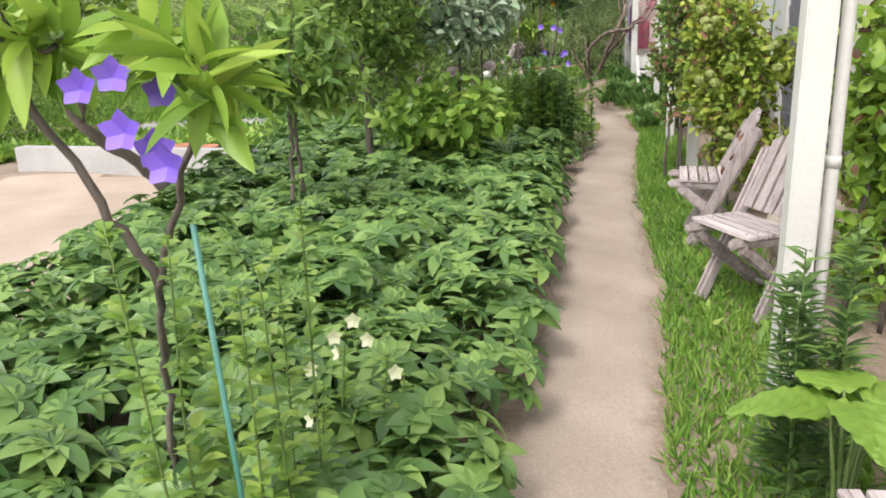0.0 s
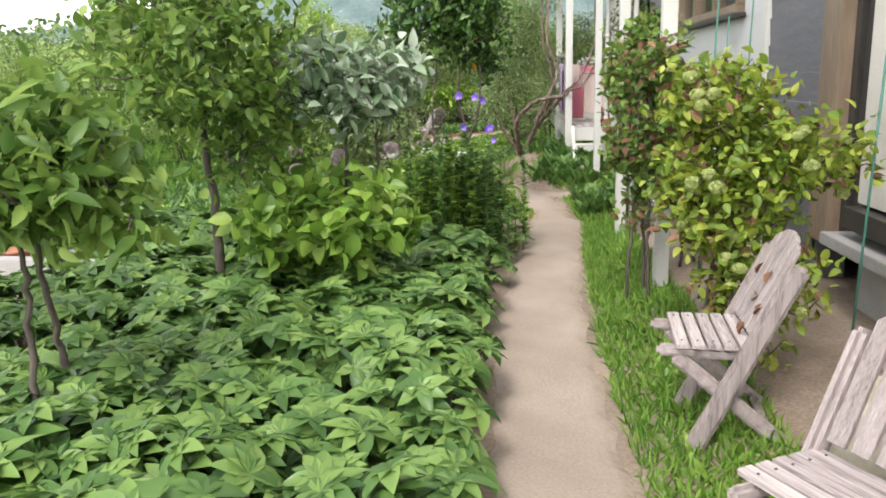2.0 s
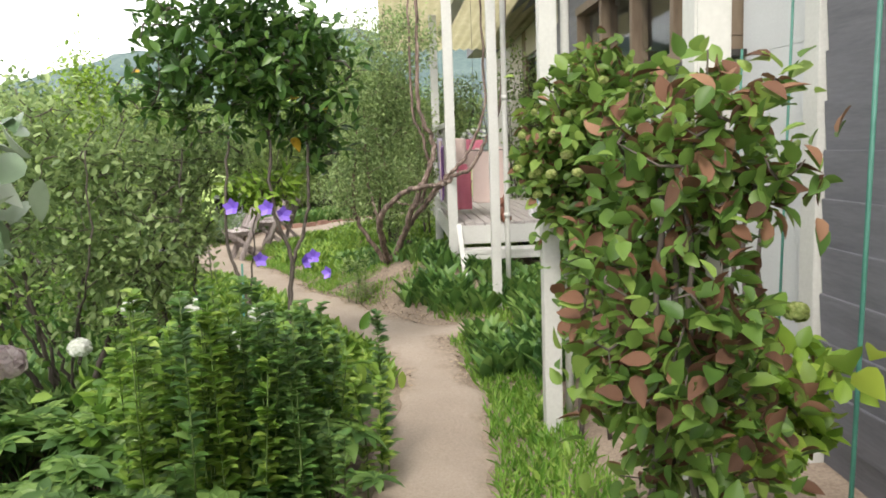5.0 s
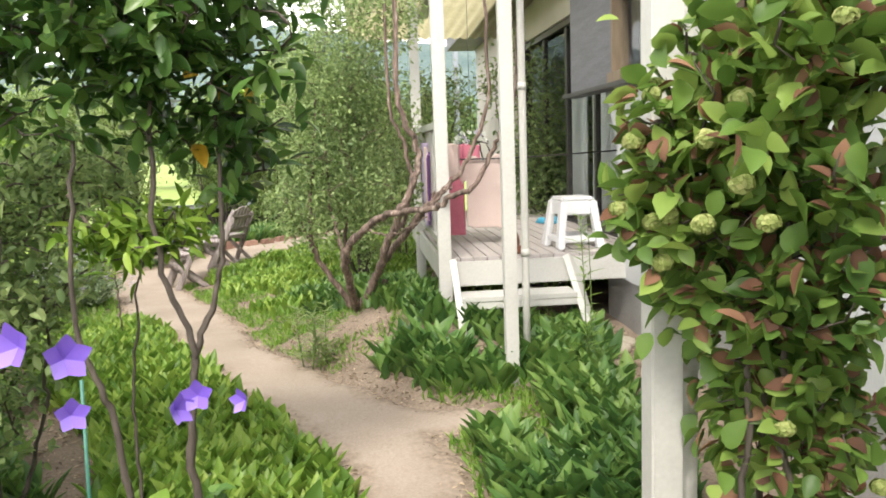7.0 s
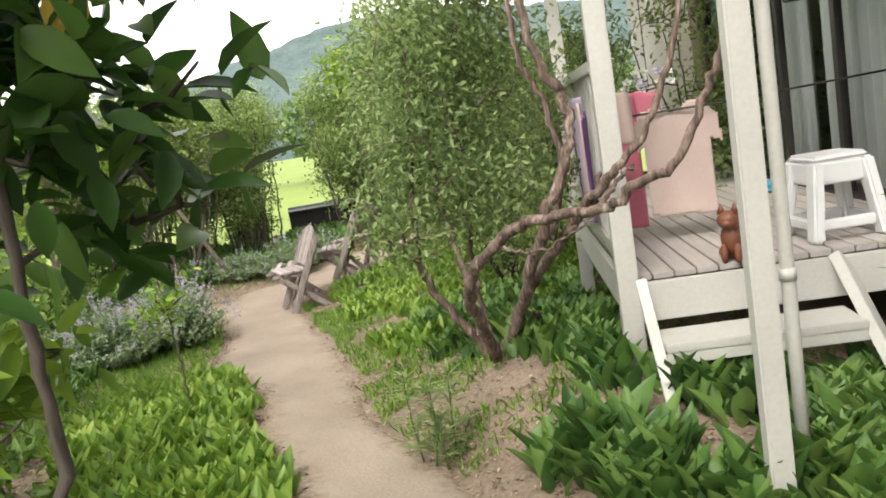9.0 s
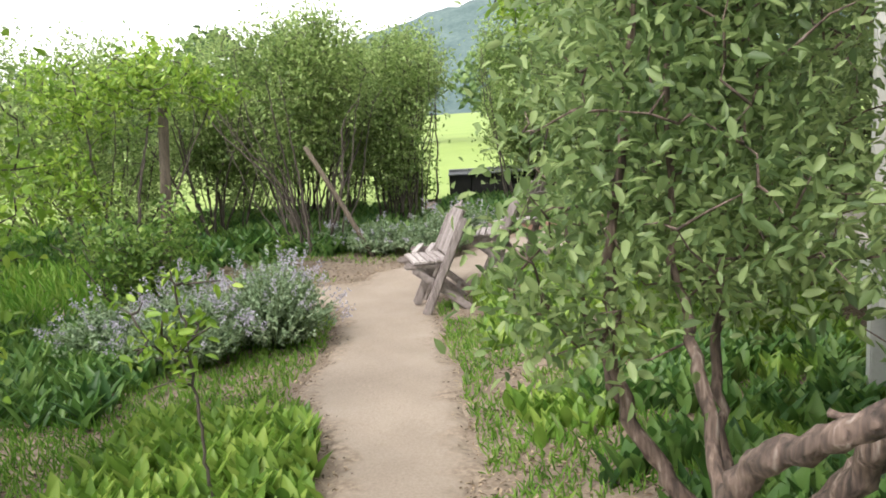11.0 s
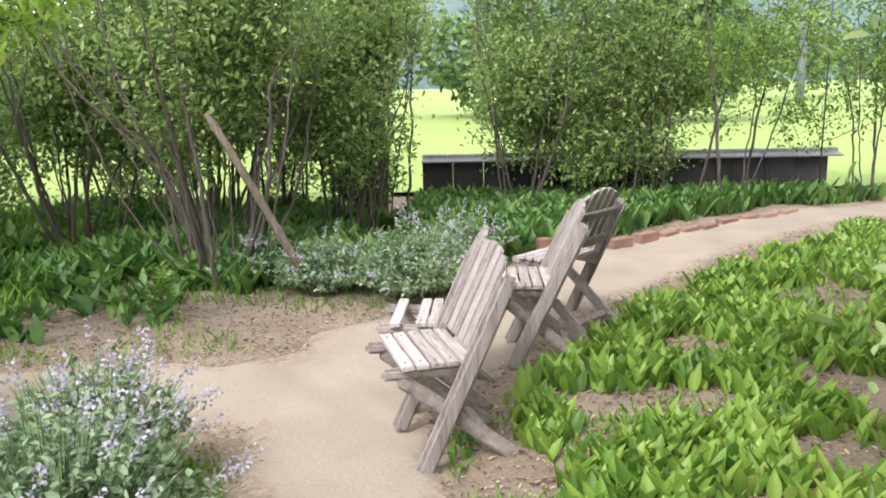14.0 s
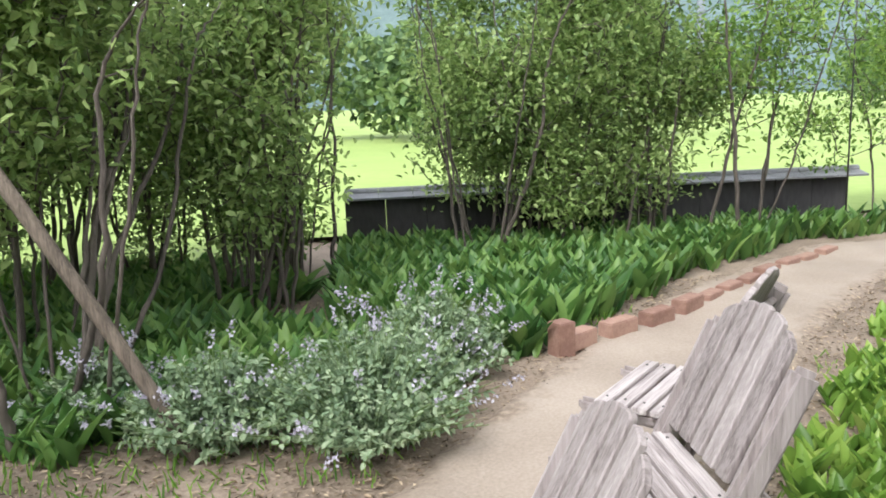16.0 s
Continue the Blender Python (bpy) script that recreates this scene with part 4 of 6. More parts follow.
# ----- catmint mounds -----
def catmint(x, y, r, h, seed, label, stems=170):
    rng = np.random.default_rng(seed)
    z = hz(x, y)
    top = empty("catmint", Matrix.Translation((x, y, z)))
    tagged(top, label, "plant", group="catmint mounds")
    wood, leaf, petal = [], [], []
    for k in range(stems):
        an, out = rng.uniform(0, 2 * math.pi), r * math.sqrt(rng.random())
        tip = np.array([math.cos(an) * out, math.sin(an) * out, h * (1.05 - 0.65 * (out / r) ** 2) * rng.uniform(0.75, 1.15)])
        line = smoothpath([tip * [0.35, 0.35, 0], tip * [0.6, 0.6, 0.55], tip], 8)
        wood.append(tube_arrays(line, np.linspace(0.003, 0.0015, 9), 3))
        m = 26
        t = rng.uniform(1.5, 7.2, m)
        i = t.astype(int)
        P = line[i] + (line[i + 1] - line[i]) * (t - i)[:, None]
        leaf.append(leaf_arrays(P, scatter(rng, m) + [0, 0, 0.2], scatter(rng, m) * 0.5 + [0, 0, 0.8], rng.uniform(0.022, 0.045, m), rng.uniform(0.014, 0.026, m), False))
        if rng.random() < (0.24 if y < 18 else 0.13):
            m = 18
            s = rng.random((m, 1))
            P = tip + (line[-1] - line[-3]) * 0.9 * s + rng.normal(size=(m, 3)) * 0.008
            petal.append(leaf_arrays(P, scatter(rng, m), scatter(rng, m), 0.016, 0.012, False))
    for nm, ch, mt in (("stemwork", wood, STEM), ("foliage", leaf, SILVER), ("bloom", petal, LAVENDER)):
        v, f = joined(ch)
        tagged(solid(nm, v, f, mt, top), kind="stuff")
    return top


catmint(0.05, 16.25, 0.52, 0.56, 61, "mound of grey-green catmint with lavender flower spikes", 300)
catmint(-0.35, 15.75, 0.46, 0.48, 62, "mound of grey-green catmint with lavender flowers", 240)
catmint(-0.15, 16.85, 0.44, 0.50, 63, "mound of grey-green catmint with lavender flowers", 220)
catmint(0.72, 19.72, 0.58, 0.46, 64, "sprawling silvery catmint beside the sand", 300)
catmint(0.12, 19.68, 0.42, 0.36, 65, "sprawling silvery catmint beside the sand", 210)
catmint(1.05, 20.3, 0.42, 0.42, 66, "sprawling silvery catmint by the bricks", 220)
catmint(-0.4, 19.9, 0.36, 0.30, 67, "sprawling silvery catmint under the shrubs")
catmint(-0.95, 15.9, 0.45, 0.38, 68, "mound of grey-green catmint with lavender flowers")
catmint(-0.75, 16.6, 0.4, 0.42, 69, "mound of grey-green catmint with lavender flowers")
broad_leaves("undergrowth", region(1500, -6.0, -1.6, 8.9, 10.6, lambda x, y: y > 8.75 + 0.4 * (x + 3), 25), 0.22, LILY, "leafy green growth behind the low concrete wall", 26, 1.1)


# ----- shrubs and small trees along the walk -----
def P(x, y, z):
    return (x, y, hz(x, y) + z)


# peeling-bark shrub by the porch
BASE = (2.47, 12.88, 0.36)
shrub("peeling_bark_shrub", "multi-stemmed shrub with peeling reddish bark and fine grey-green leaves", "shrub",
      [([BASE, (2.39, 12.66, 0.60), (2.31, 12.40, 0.82), (2.34, 12.27, 0.97), (2.42, 12.15, 1.07), (2.50, 12.05, 1.145), (2.62, 11.85, 1.19), (2.74, 11.63, 1.215), (2.81, 11.56, 1.28), (2.95, 11.52, 1.34), (3.06, 11.52, 1.52), (3.14, 11.52, 1.68), (3.22, 11.52, 1.9), (3.28, 11.5, 2.9)], 0.030, 0.009),
       ([(2.49, 12.88, 0.36), (2.57, 12.74, 0.62), (2.66, 12.62, 0.82), (2.75, 12.54, 0.95), (2.85, 12.40, 1.12), (2.95, 12.20, 1.28), (3.05, 12.15, 1.38), (3.18, 12.15, 1.6), (3.28, 12.15, 1.95), (3.25, 12.15, 2.9)], 0.031, 0.009),
       ([(2.48, 12.88, 0.36), (2.58, 12.70, 0.66), (2.64, 12.5, 0.92), (2.70, 12.40, 1.12), (2.77, 12.36, 1.28), (2.835, 12.35, 1.43), (2.83, 12.35, 1.58), (2.77, 12.35, 1.72), (2.72, 12.36, 1.88), (2.72, 12.4, 2.2), (2.75, 12.45, 2.95)], 0.030, 0.016),
       ([(2.74, 12.5, 1.0), (2.80, 12.42, 1.35), (2.74, 12.40, 1.65), (2.66, 12.40, 1.9), (2.68, 12.45, 2.9)], 0.016, 0.010),
       ([(2.80, 12.45, 1.02), (2.92, 12.40, 1.18), (2.99, 12.39, 1.34)], 0.016, 0.009),
       ([(2.88, 12.33, 1.14), (2.95, 12.3, 1.26), (2.96, 12.28, 1.42)], 0.013, 0.007),
       ([(2.72, 11.66, 1.21), (2.82, 11.72, 1.30), (2.90, 11.78, 1.33)], 0.012, 0.004),
       ([(2.45, 12.90, 0.38), (2.30, 12.85, 0.62), (2.17, 12.87, 0.86), (2.15, 12.9, 1.16), (2.20, 12.92, 1.46), (2.25, 12.95, 2.0)], 0.026, 0.006),
       ([(2.20, 12.86, 0.78), (2.11, 12.9, 1.0), (2.06, 12.95, 1.3)], 0.014, 0.004),
       ([(2.36, 12.60, 0.60), (2.33, 12.75, 0.98), (2.30, 12.9, 1.2), (2.3, 12.95, 1.9)], 0.020, 0.005),
       ([(2.46, 12.92, 0.38), (2.43, 13.0, 0.75), (2.45, 13.1, 1.2), (2.55, 13.3, 2.0)], 0.018, 0.006),
       ([(2.45, 12.3, 1.04), (2.6, 12.15, 1.02), (2.78, 11.95, 1.14)], 0.008, 0.004),
       ([(2.57, 12.84, 0.34), (2.63, 12.80, 0.50), (2.67, 12.78, 0.62)], 0.030, 0.022)],
      [((2.3, 13.0, 1.45), (0.36, 0.42, 0.42), 120), ((2.42, 13.1, 1.95), (0.5, 0.5, 0.45), 150), ((2.5, 12.85, 2.55), (0.6, 0.6, 0.35), 100), ((2.08, 12.8, 1.15), (0.18, 0.25, 0.22), 26), ((2.85, 13.5, 1.5), (0.4, 0.5, 0.6), 80), ((2.6, 12.75, 1.25), (0.25, 0.3, 0.25), 26)],
      (0.040, 0.018), 0.075, 34, GREYLEAF, REDBARK, seed=71, twig=0.0035)

# dark glossy evergreen with slim trunks beside the path
shrub("evergreen_tree", "small evergreen tree with glossy dark leaves and a few yellow ones", "tree",
      [([P(1.36, 10.05, 0), P(1.34, 10.06, 0.5), P(1.37, 10.08, 0.85), P(1.28, 10.05, 1.2), P(1.3, 10.0, 1.9)], 0.020, 0.008),
       ([P(1.37, 10.08, 0.80), P(1.47, 10.12, 1.05), P(1.50, 10.1, 1.35), P(1.5, 10.1, 1.9)], 0.013, 0.007),
       ([P(1.14, 10.0, 0), P(1.10, 10.0, 0.6), P(1.0, 9.98, 1.0), P(1.05, 9.95, 1.6)], 0.016, 0.007)],
      [((1.42, 10.12, 2.0), (0.42, 0.38, 0.40), 120), ((1.1, 10.0, 2.2), (0.5, 0.45, 0.40), 95), ((0.8, 10.1, 1.95), (0.4, 0.4, 0.3), 40), ((1.60, 10.2, 1.62), (0.2, 0.2, 0.2), 14)],
      (0.09, 0.042), 0.05, 11, GLOSSY, BARK, True, seed=72, extra=[("yellow_foliage", YELLOWLEAF, 0.0025, 0.10)])
shrub("young_shrub", "slender shrub with fine grey-green leaves beside the path", "shrub",
      [([P(0.55, 10.6, 0), P(0.57, 10.55, 0.5), P(0.5, 10.5, 1.1)], 0.013, 0.005), ([P(0.6, 10.65, 0), P(0.75, 10.65, 0.5), P(0.8, 10.6, 1.0)], 0.012, 0.005)],
      [((0.45, 10.6, 1.45), (0.50, 0.40, 0.34), 150), ((0.7, 10.7, 1.1), (0.30, 0.3, 0.26), 60), ((0.95, 10.75, 1.55), (0.28, 0.25, 0.22), 50)], (0.048, 0.021), 0.06, 20, GREYLEAF, seed=73)
shrub("young_shrub", "slender shrub with bright green pointed leaves", "shrub",
      [([P(1.12, 10.4, 0), P(1.12, 10.42, 0.6), P(1.2, 10.45, 1.2)], 0.009, 0.004)], [((1.22, 10.2, 1.30), (0.30, 0.22, 0.11), 46)], (0.075, 0.026), 0.03, 10, BRIGHT, full=True, seed=74)
shrub("young_shrub", "thin young shrub with a few leaves in the leafy bed", "shrub",
      [([P(0.75, 13.6, 0), P(0.74, 13.6, 0.35), P(0.72, 13.62, 0.7), P(0.7, 13.6, 0.95)], 0.008, 0.003)], [((0.68, 13.6, 0.85), (0.22, 0.2, 0.25), 22)], (0.05, 0.024), 0.03, 7, BRIGHT, seed=75)

# shrubs in the first bed
shrub("small_tree", "small round-headed tree with glossy leaves in the bed", "tree",
      [([P(-0.95, 4.85, 0), P(-0.92, 4.85, 0.5), P(-0.9, 4.85, 0.95)], 0.018, 0.010), ([P(-0.86, 5.2, 0), P(-0.9, 5.05, 0.5), P(-0.88, 4.9, 1.0)], 0.02, 0.010)],
      [((-0.9, 4.85, 1.28), (0.42, 0.42, 0.24), 90), ((-0.75, 4.9, 1.12), (0.35, 0.35, 0.2), 50)], (0.10, 0.042), 0.045, 11, SHRUB, full=True, seed=76)
shrub("small_tree", "leafy small tree with a dark trunk behind the bed", "tree",
      [([P(-0.62, 6.9, 0), P(-0.6, 6.85, 0.6), P(-0.62, 6.8, 1.2), P(-0.6, 6.8, 1.9)], 0.035, 0.012)],
      [((-0.65, 6.6, 1.75), (0.62, 0.5, 0.5), 200), ((-0.35, 6.8, 1.25), (0.35, 0.35, 0.3), 60)], (0.075, 0.04), 0.05, 13, SHRUB, full=True, seed=77)
shrub("pale_leaved_shrub", "shrub with large pale shining leaves", "shrub",
      [([P(0.15, 7.2, 0), P(0.18, 7.1, 0.6), P(0.2, 6.9, 1.2)], 0.02, 0.009), ([P(0.2, 7.2, 0), P(0.35, 7.1, 0.6), P(0.4, 7.0, 1.15)], 0.016, 0.008)],
      [((0.2, 6.9, 1.5), (0.50, 0.42, 0.26), 110)], (0.11, 0.05), 0.05, 9, PALELEAF, full=True, seed=78)
shrub("spreading_tree", "small tree with a leaning forked trunk at the bed's edge", "tree",
      [([P(-1.9, 5.9, 0), P(-2.15, 5.7, 0.45), P(-2.45, 5.4, 0.85), P(-2.5, 5.2, 1.5)], 0.06, 0.025), ([P(-2.42, 5.42, 0.82), P(-2.3, 5.3, 1.3), P(-2.2, 5.2, 1.8)], 0.03, 0.015)],
      [((-2.5, 5.2, 1.75), (0.75, 0.6, 0.45), 150), ((-2.0, 5.0, 2.1), (0.6, 0.5, 0.3), 70)], (0.09, 0.05), 0.06, 10, BRIGHT, full=True, seed=79)

# azalea with drooping yellow-green whorls close to the start
shrub("azalea_bush", "azalea with whorls of long yellow-green leaves on brown stems", "shrub",
      [([P(-0.78, 2.0, 0), P(-0.72, 1.85, 0.5), P(-0.6, 1.62, 0.95), P(-0.42, 1.42, 1.32)], 0.012, 0.007),
       ([P(-0.62, 1.65, 0.9), P(-0.8, 1.6, 1.3), P(-0.85, 1.55, 1.5)], 0.012, 0.006)],
      [((-0.40, 1.42, 1.38), (0.05, 0.05, 0.04), 4), ((-0.82, 1.55, 1.5), (0.18, 0.15, 0.1), 8), ((-0.55, 1.6, 1.45), (0.1, 0.1, 0.08), 5)], (0.14, 0.042), 0.012, 10, BRIGHT, BARK, True, seed=80, up=0.9)


# ----- climbers on the porch posts -----
def climber(label, spots, leaf, mat, seed, dead=0.1, heads=0, head_r=0.04):
    x, y = spots[0][0][:2]
    stems = [([P(x + dx, y + dy, 0), P(x + dx * 0.6, y + dy * 0.6, 0.7), P(x + dx * 0.4, y + dy * 0.4, 1.4)], 0.012, 0.006) for dx, dy in ((0.06, 0.1), (-0.08, 0.02), (0.02, -0.1))]
    c = shrub("climbing_shrub", label, "climber", stems, spots, leaf, 0.04, 12, mat, BARK, True, seed=seed, twig=0.004, extra=[("dead_foliage", DEADLEAF, dead, 0.06)], parts=("stemwork", "foliage"))
    if heads:
        rng = np.random.default_rng(seed + 500)
        o = np.array(stems[0][0][0])
        for k in range(heads):
            b = spots[rng.integers(len(spots))]
            u = unit(rng.normal(size=3) + [-0.9, -0.7, 0.2])
            v, f = flower_ball(np.array(b[0]) + u * np.array(b[1]) * 1.0 - o, head_r * rng.uniform(0.7, 1.1), 300, rng)
            solid("flower_head", v, f, GREENFLOWER, c)
    return c


climber("climbing shrub with green and brown leaves on the white post", [((2.02, 6.75, 1.05), (0.22, 0.25, 0.5), 120), ((2.1, 6.8, 1.5), (0.22, 0.25, 0.22), 50)], (0.055, 0.034), SHRUB, 81, 0.30)
climber("yellow-green hydrangea bush with pale round flower heads", [((2.0, 5.55, 1.0), (0.36, 0.38, 0.32), 210), ((2.1, 5.4, 0.55), (0.3, 0.35, 0.35), 90), ((1.98, 5.6, 1.36), (0.28, 0.28, 0.2), 80), ((2.3, 5.4, 1.1), (0.25, 0.3, 0.2), 60)], (0.056, 0.034), YELLOWGREEN, 82, 0.09, 24, 0.036)
climber("climbing hydrangea with round green heads and brown dying leaves", [((2.74, 8.70, 1.38), (0.30, 0.30, 0.36), 130), ((2.75, 8.62, 1.78), (0.26, 0.3, 0.16), 56), ((2.82, 8.72, 0.85), (0.2, 0.26, 0.3), 40), ((2.5, 8.78, 1.45), (0.12, 0.12, 0.25), 24)], (0.072, 0.049), SHRUB, 83, 0.34, 26, 0.030)
climber("leafy green climber beside the first porch post", [((1.86, 3.28, 1.1), (0.2, 0.2, 0.45), 90), ((1.9, 3.3, 0.5), (0.2, 0.2, 0.3), 40)], (0.075, 0.045), BRIGHT, 85, 0.05)
climber("low bright green bush by the house wall", [((2.62, 7.35, 0.75), (0.28, 0.3, 0.28), 70)], (0.085, 0.055), BRIGHT, 84, 0.06, 4, 0.04)

# ----- hydrangea with pale pink heads, white peonies -----
hyd = shrub("hydrangea", "hydrangea bush with big bright leaves and pale pink flower heads", "shrub",
            [([P(0.1, 6.9, 0), P(0.15, 6.85, 0.4)], 0.012, 0.006), ([P(0.05, 6.85, 0), P(-0.15, 6.8, 0.4)], 0.012, 0.006)],
            [((0.05, 6.8, 0.66), (0.60, 0.45, 0.27), 170)], (0.12, 0.08), 0.05, 7, LILY, STEM, True, seed=90, parts=("stemwork", "foliage"))
rng = np.random.default_rng(91)
for k in range(7):
    v, f = flower_ball(np.array([rng.uniform(-0.6, 0.6), rng.uniform(0.1, 0.6), rng.uniform(0.86, 1.0)]), 0.055, 360, rng)
    solid("flower_head", v, f, PINKPETAL, hyd)
whyd = shrub("hydrangea", "leafy bush with rounded white flower heads", "shrub",
             [([P(0.9, 8.9, 0), P(0.9, 8.9, 0.45)], 0.012, 0.006), ([P(1.2, 9.1, 0), P(1.2, 9.1, 0.4)], 0.012, 0.006)],
             [((0.8, 8.9, 0.45), (0.5, 0.4, 0.28), 120), ((1.3, 9.0, 0.4), (0.35, 0.35, 0.25), 80)], (0.10, 0.055), 0.05, 8, LILY, STEM, True, seed=92, parts=("stemwork", "foliage"))
for k in range(6):
    v, f = flower_ball(np.array([rng.uniform(-0.55, 0.3), rng.uniform(-0.3, 0.4), rng.uniform(0.64, 0.84)]), 0.055, 420, rng)
    solid("flower_head", v, f, WHITEPETAL, whyd)


# ----- tall leafy stems: bellflowers, spurge, snapdragons -----
def stalks(name, label, spots, h, leaf, mat, seed, flowers=(), fmat=PURPLE, fr=0.035, n=70):
    rng = np.random.default_rng(seed)
    x0, y0 = spots[0]
    top = empty(name, Matrix.Translation(P(x0, y0, 0)))
    tagged(top, label, "plant")
    base = np.array(P(x0, y0, 0))
    wood, leaves = [], []
    for x, y in spots:
        b = np.array(P(x, y, 0)) - base
        tip = b + [rng.normal() * 0.04, rng.normal() * 0.04, h * rng.uniform(0.85, 1.1)]
        line = smoothpath([b, (b + tip) / 2 + rng.normal(size=3) * 0.01, tip], 10)
        wood.append(tube_arrays(line, np.linspace(0.005, 0.002, 11), 5))
        t = rng.uniform(0.1, 1.0, n)
        Q = b + (tip - b) * t[:, None]
        an = rng.uniform(0, 6.28, n)
        D = np.column_stack([np.cos(an), np.sin(an), np.full(n, 0.45)])
        N = np.column_stack([-np.cos(an) * 0.4, -np.sin(an) * 0.4, np.ones(n)])
        leaves.append(leaf_arrays(Q, D, N, leaf[0] * rng.uniform(0.6, 1.1, n) * (1.1 - 0.5 * t), leaf[1] * rng.uniform(0.8, 1.1, n), True))
    v, f = joined(wood)
    tagged(solid("stemwork", v, f, STEM, top), kind="stuff")
    v, f = joined(leaves)
    tagged(solid("foliage", v, f, mat, top), kind="stuff")
    for c in flowers:
        ch = [bell(np.array(c) - base, (rng.normal() * 0.6 - 0.2, -0.9, 0.25), fr)]
        v, f = joined(ch)
        solid("flower", v, f, fmat, top)
    return top


stalks("bellflower", "tall bellflower with open purple flowers beside a green cane", [(-0.57, 1.45), (-0.53, 1.5), (-0.47, 1.55), (-0.42, 1.52), (-0.36, 1.62), (-0.40, 1.72), (-0.33, 1.78)], 1.08, (0.075, 0.034), LILY, 101,
       [(-0.52, 1.32, 1.31), (-0.46, 1.33, 1.25), (-0.50, 1.38, 1.27), (-0.66, 1.5, 1.37), (-0.60, 1.5, 1.39), (-0.55, 1.6, 1.35)], fr=0.045)
stalks("snapdragon", "leafy snapdragon with pale yellow flowers", [(-0.32, 2.1), (-0.25, 2.15), (-0.36, 2.0), (-0.18, 2.05)], 0.55, (0.06, 0.022), LILY, 102,
       [(-0.32, 2.08, 0.62), (-0.26, 2.1, 0.66), (-0.22, 2.1, 0.60), (-0.38, 2.0, 0.56), (-0.15, 2.05, 0.52), (-0.36, 1.9, 0.46), (-0.3, 2.06, 0.58)], CREAM, 0.03)
stalks("bellflower", "clump of bellflowers with purple flowers by the path", [(1.15, 8.15), (1.22, 8.22), (1.18, 8.3), (1.28, 8.3), (1.25, 8.12)], 0.86, (0.08, 0.032), HELLEBORE, 103,
       [(1.20, 8.3, 1.32), (1.07, 8.3, 1.33), (1.25, 8.33, 1.29)], fr=0.042, n=110)
stalks("bellflower", "bellflowers with purple blooms above dark leaves", [(1.35, 8.95), (1.42, 9.05), (1.28, 9.0)], 0.7, (0.075, 0.03), HELLEBORE, 104,
       [(1.36, 8.9, 1.02), (1.41, 8.92, 1.04), (1.16, 8.85, 1.05), (1.52, 9.3, 0.90)], fr=0.045)
rng = np.random.default_rng(125)
for cx, cy, mat, tall in ((1.20, 8.35, LILYSHADE, 0.98), (0.92, 8.15, LILY, 0.95), (1.40, 8.78, LILYSHADE, 0.75), (0.8, 8.7, LILYSHADE, 0.85)):
    stalks("leafy_perennial", "lush clump of leafy perennials with rounded leaves by the path", [(cx + rng.normal() * 0.13, cy + rng.normal() * 0.14) for k in range(16)], tall, (0.085, 0.05), mat, 126, n=90)
rng = np.random.default_rng(120)
stalks("leafy_perennial", "lush clump of tall leafy perennials beside the path", [(1.35 + rng.normal() * 0.16, 8.75 + rng.normal() * 0.2) for k in range(16)], 0.62, (0.085, 0.036), LILY, 121, n=60)
stalks("leafy_perennial", "lush clump of tall leafy perennials beside the path", [(0.95 + rng.normal() * 0.2, 8.45 + rng.normal() * 0.2) for k in range(16)], 0.55, (0.085, 0.036), LILYSHADE, 122, n=60)
stalks("spurge", "upright spurge with narrow blue-green leaves", [(0.98, 2.0), (1.03, 2.05), (1.08, 1.98), (1.06, 2.12), (1.13, 2.1), (1.0, 2.12)], 0.78, (0.13, 0.02), HELLEBORE, 105, n=130)
stalks("spurge", "tall narrow-leaved plant on a leaning stem by the steps", [(3.42, 11.05), (3.46, 11.1)], 0.95, (0.16, 0.012), LILY, 106, n=40)
stalks("spurge", "tuft of narrow leaves under the peeling-bark shrub", [(2.05, 12.35), (2.1, 12.3), (2.0, 12.42), (2.15, 12.4)], 0.42, (0.16, 0.012), GREYLEAF, 107, n=50)
stalks("spurge", "leafy upright weed on the bare soil", [(-0.85, 18.95), (-0.8, 19.0)], 0.30, (0.15, 0.02), LILY, 108, n=40)

# broad ribbed leaves beside the first post
def rib_leaf(o, an, L, W):
    """A large heart-shaped leaf with raised ribs and a wavy edge."""
    v, f, n, m = [], [], 14, 10
    d, s = np.array([math.cos(an), math.sin(an), 0.12]), np.array([-math.sin(an), math.cos(an), 0])
    for i in range(n + 1):
        t = i / n
        w = W * math.sin(math.pi * min(1, t * 0.93 + 0.07) ** 0.62) ** 0.8
        for j in range(m + 1):
            q = 2 * j / m - 1
            lift = 0.10 * abs(q) * w + 0.012 * math.sin(t * 34 - abs(q) * 7) * (1 - 0.5 * abs(q)) - 0.35 * L * t * t
            v.append(o + d * L * t + s * w * q + np.array([0, 0, lift]))
    for i in range(n):
        for j in range(m):
            a = i * (m + 1) + j
            f += [(a, a + 1, a + m + 2), (a, a + m + 2, a + m + 1)]
    return np.array(v), np.array(f)


rng = np.random.default_rng(110)
top = empty("broad_leaved_plant", Matrix.Translation(P(1.02, 1.80, 0)))
tagged(top, "plant with large ribbed green leaves by the post", "plant")
for k in range(9):
    an = rng.uniform(0, 6.28)
    o = np.array([0.05 * math.cos(an), 0.05 * math.sin(an), rng.uniform(0.28, 0.5)])
    v, f = rib_leaf(o, an, rng.uniform(0.2, 0.28), rng.uniform(0.08, 0.11))
    solid("leaf", v, f, LILY, top, smooth=True)
    v, f = tube_arrays([(0, 0, -0.01), tuple(o * [0.5, 0.5, 0.6]), tuple(o)], [0.008, 0.006, 0.004], 5)
    solid("stalk", v, f, STEM, top)

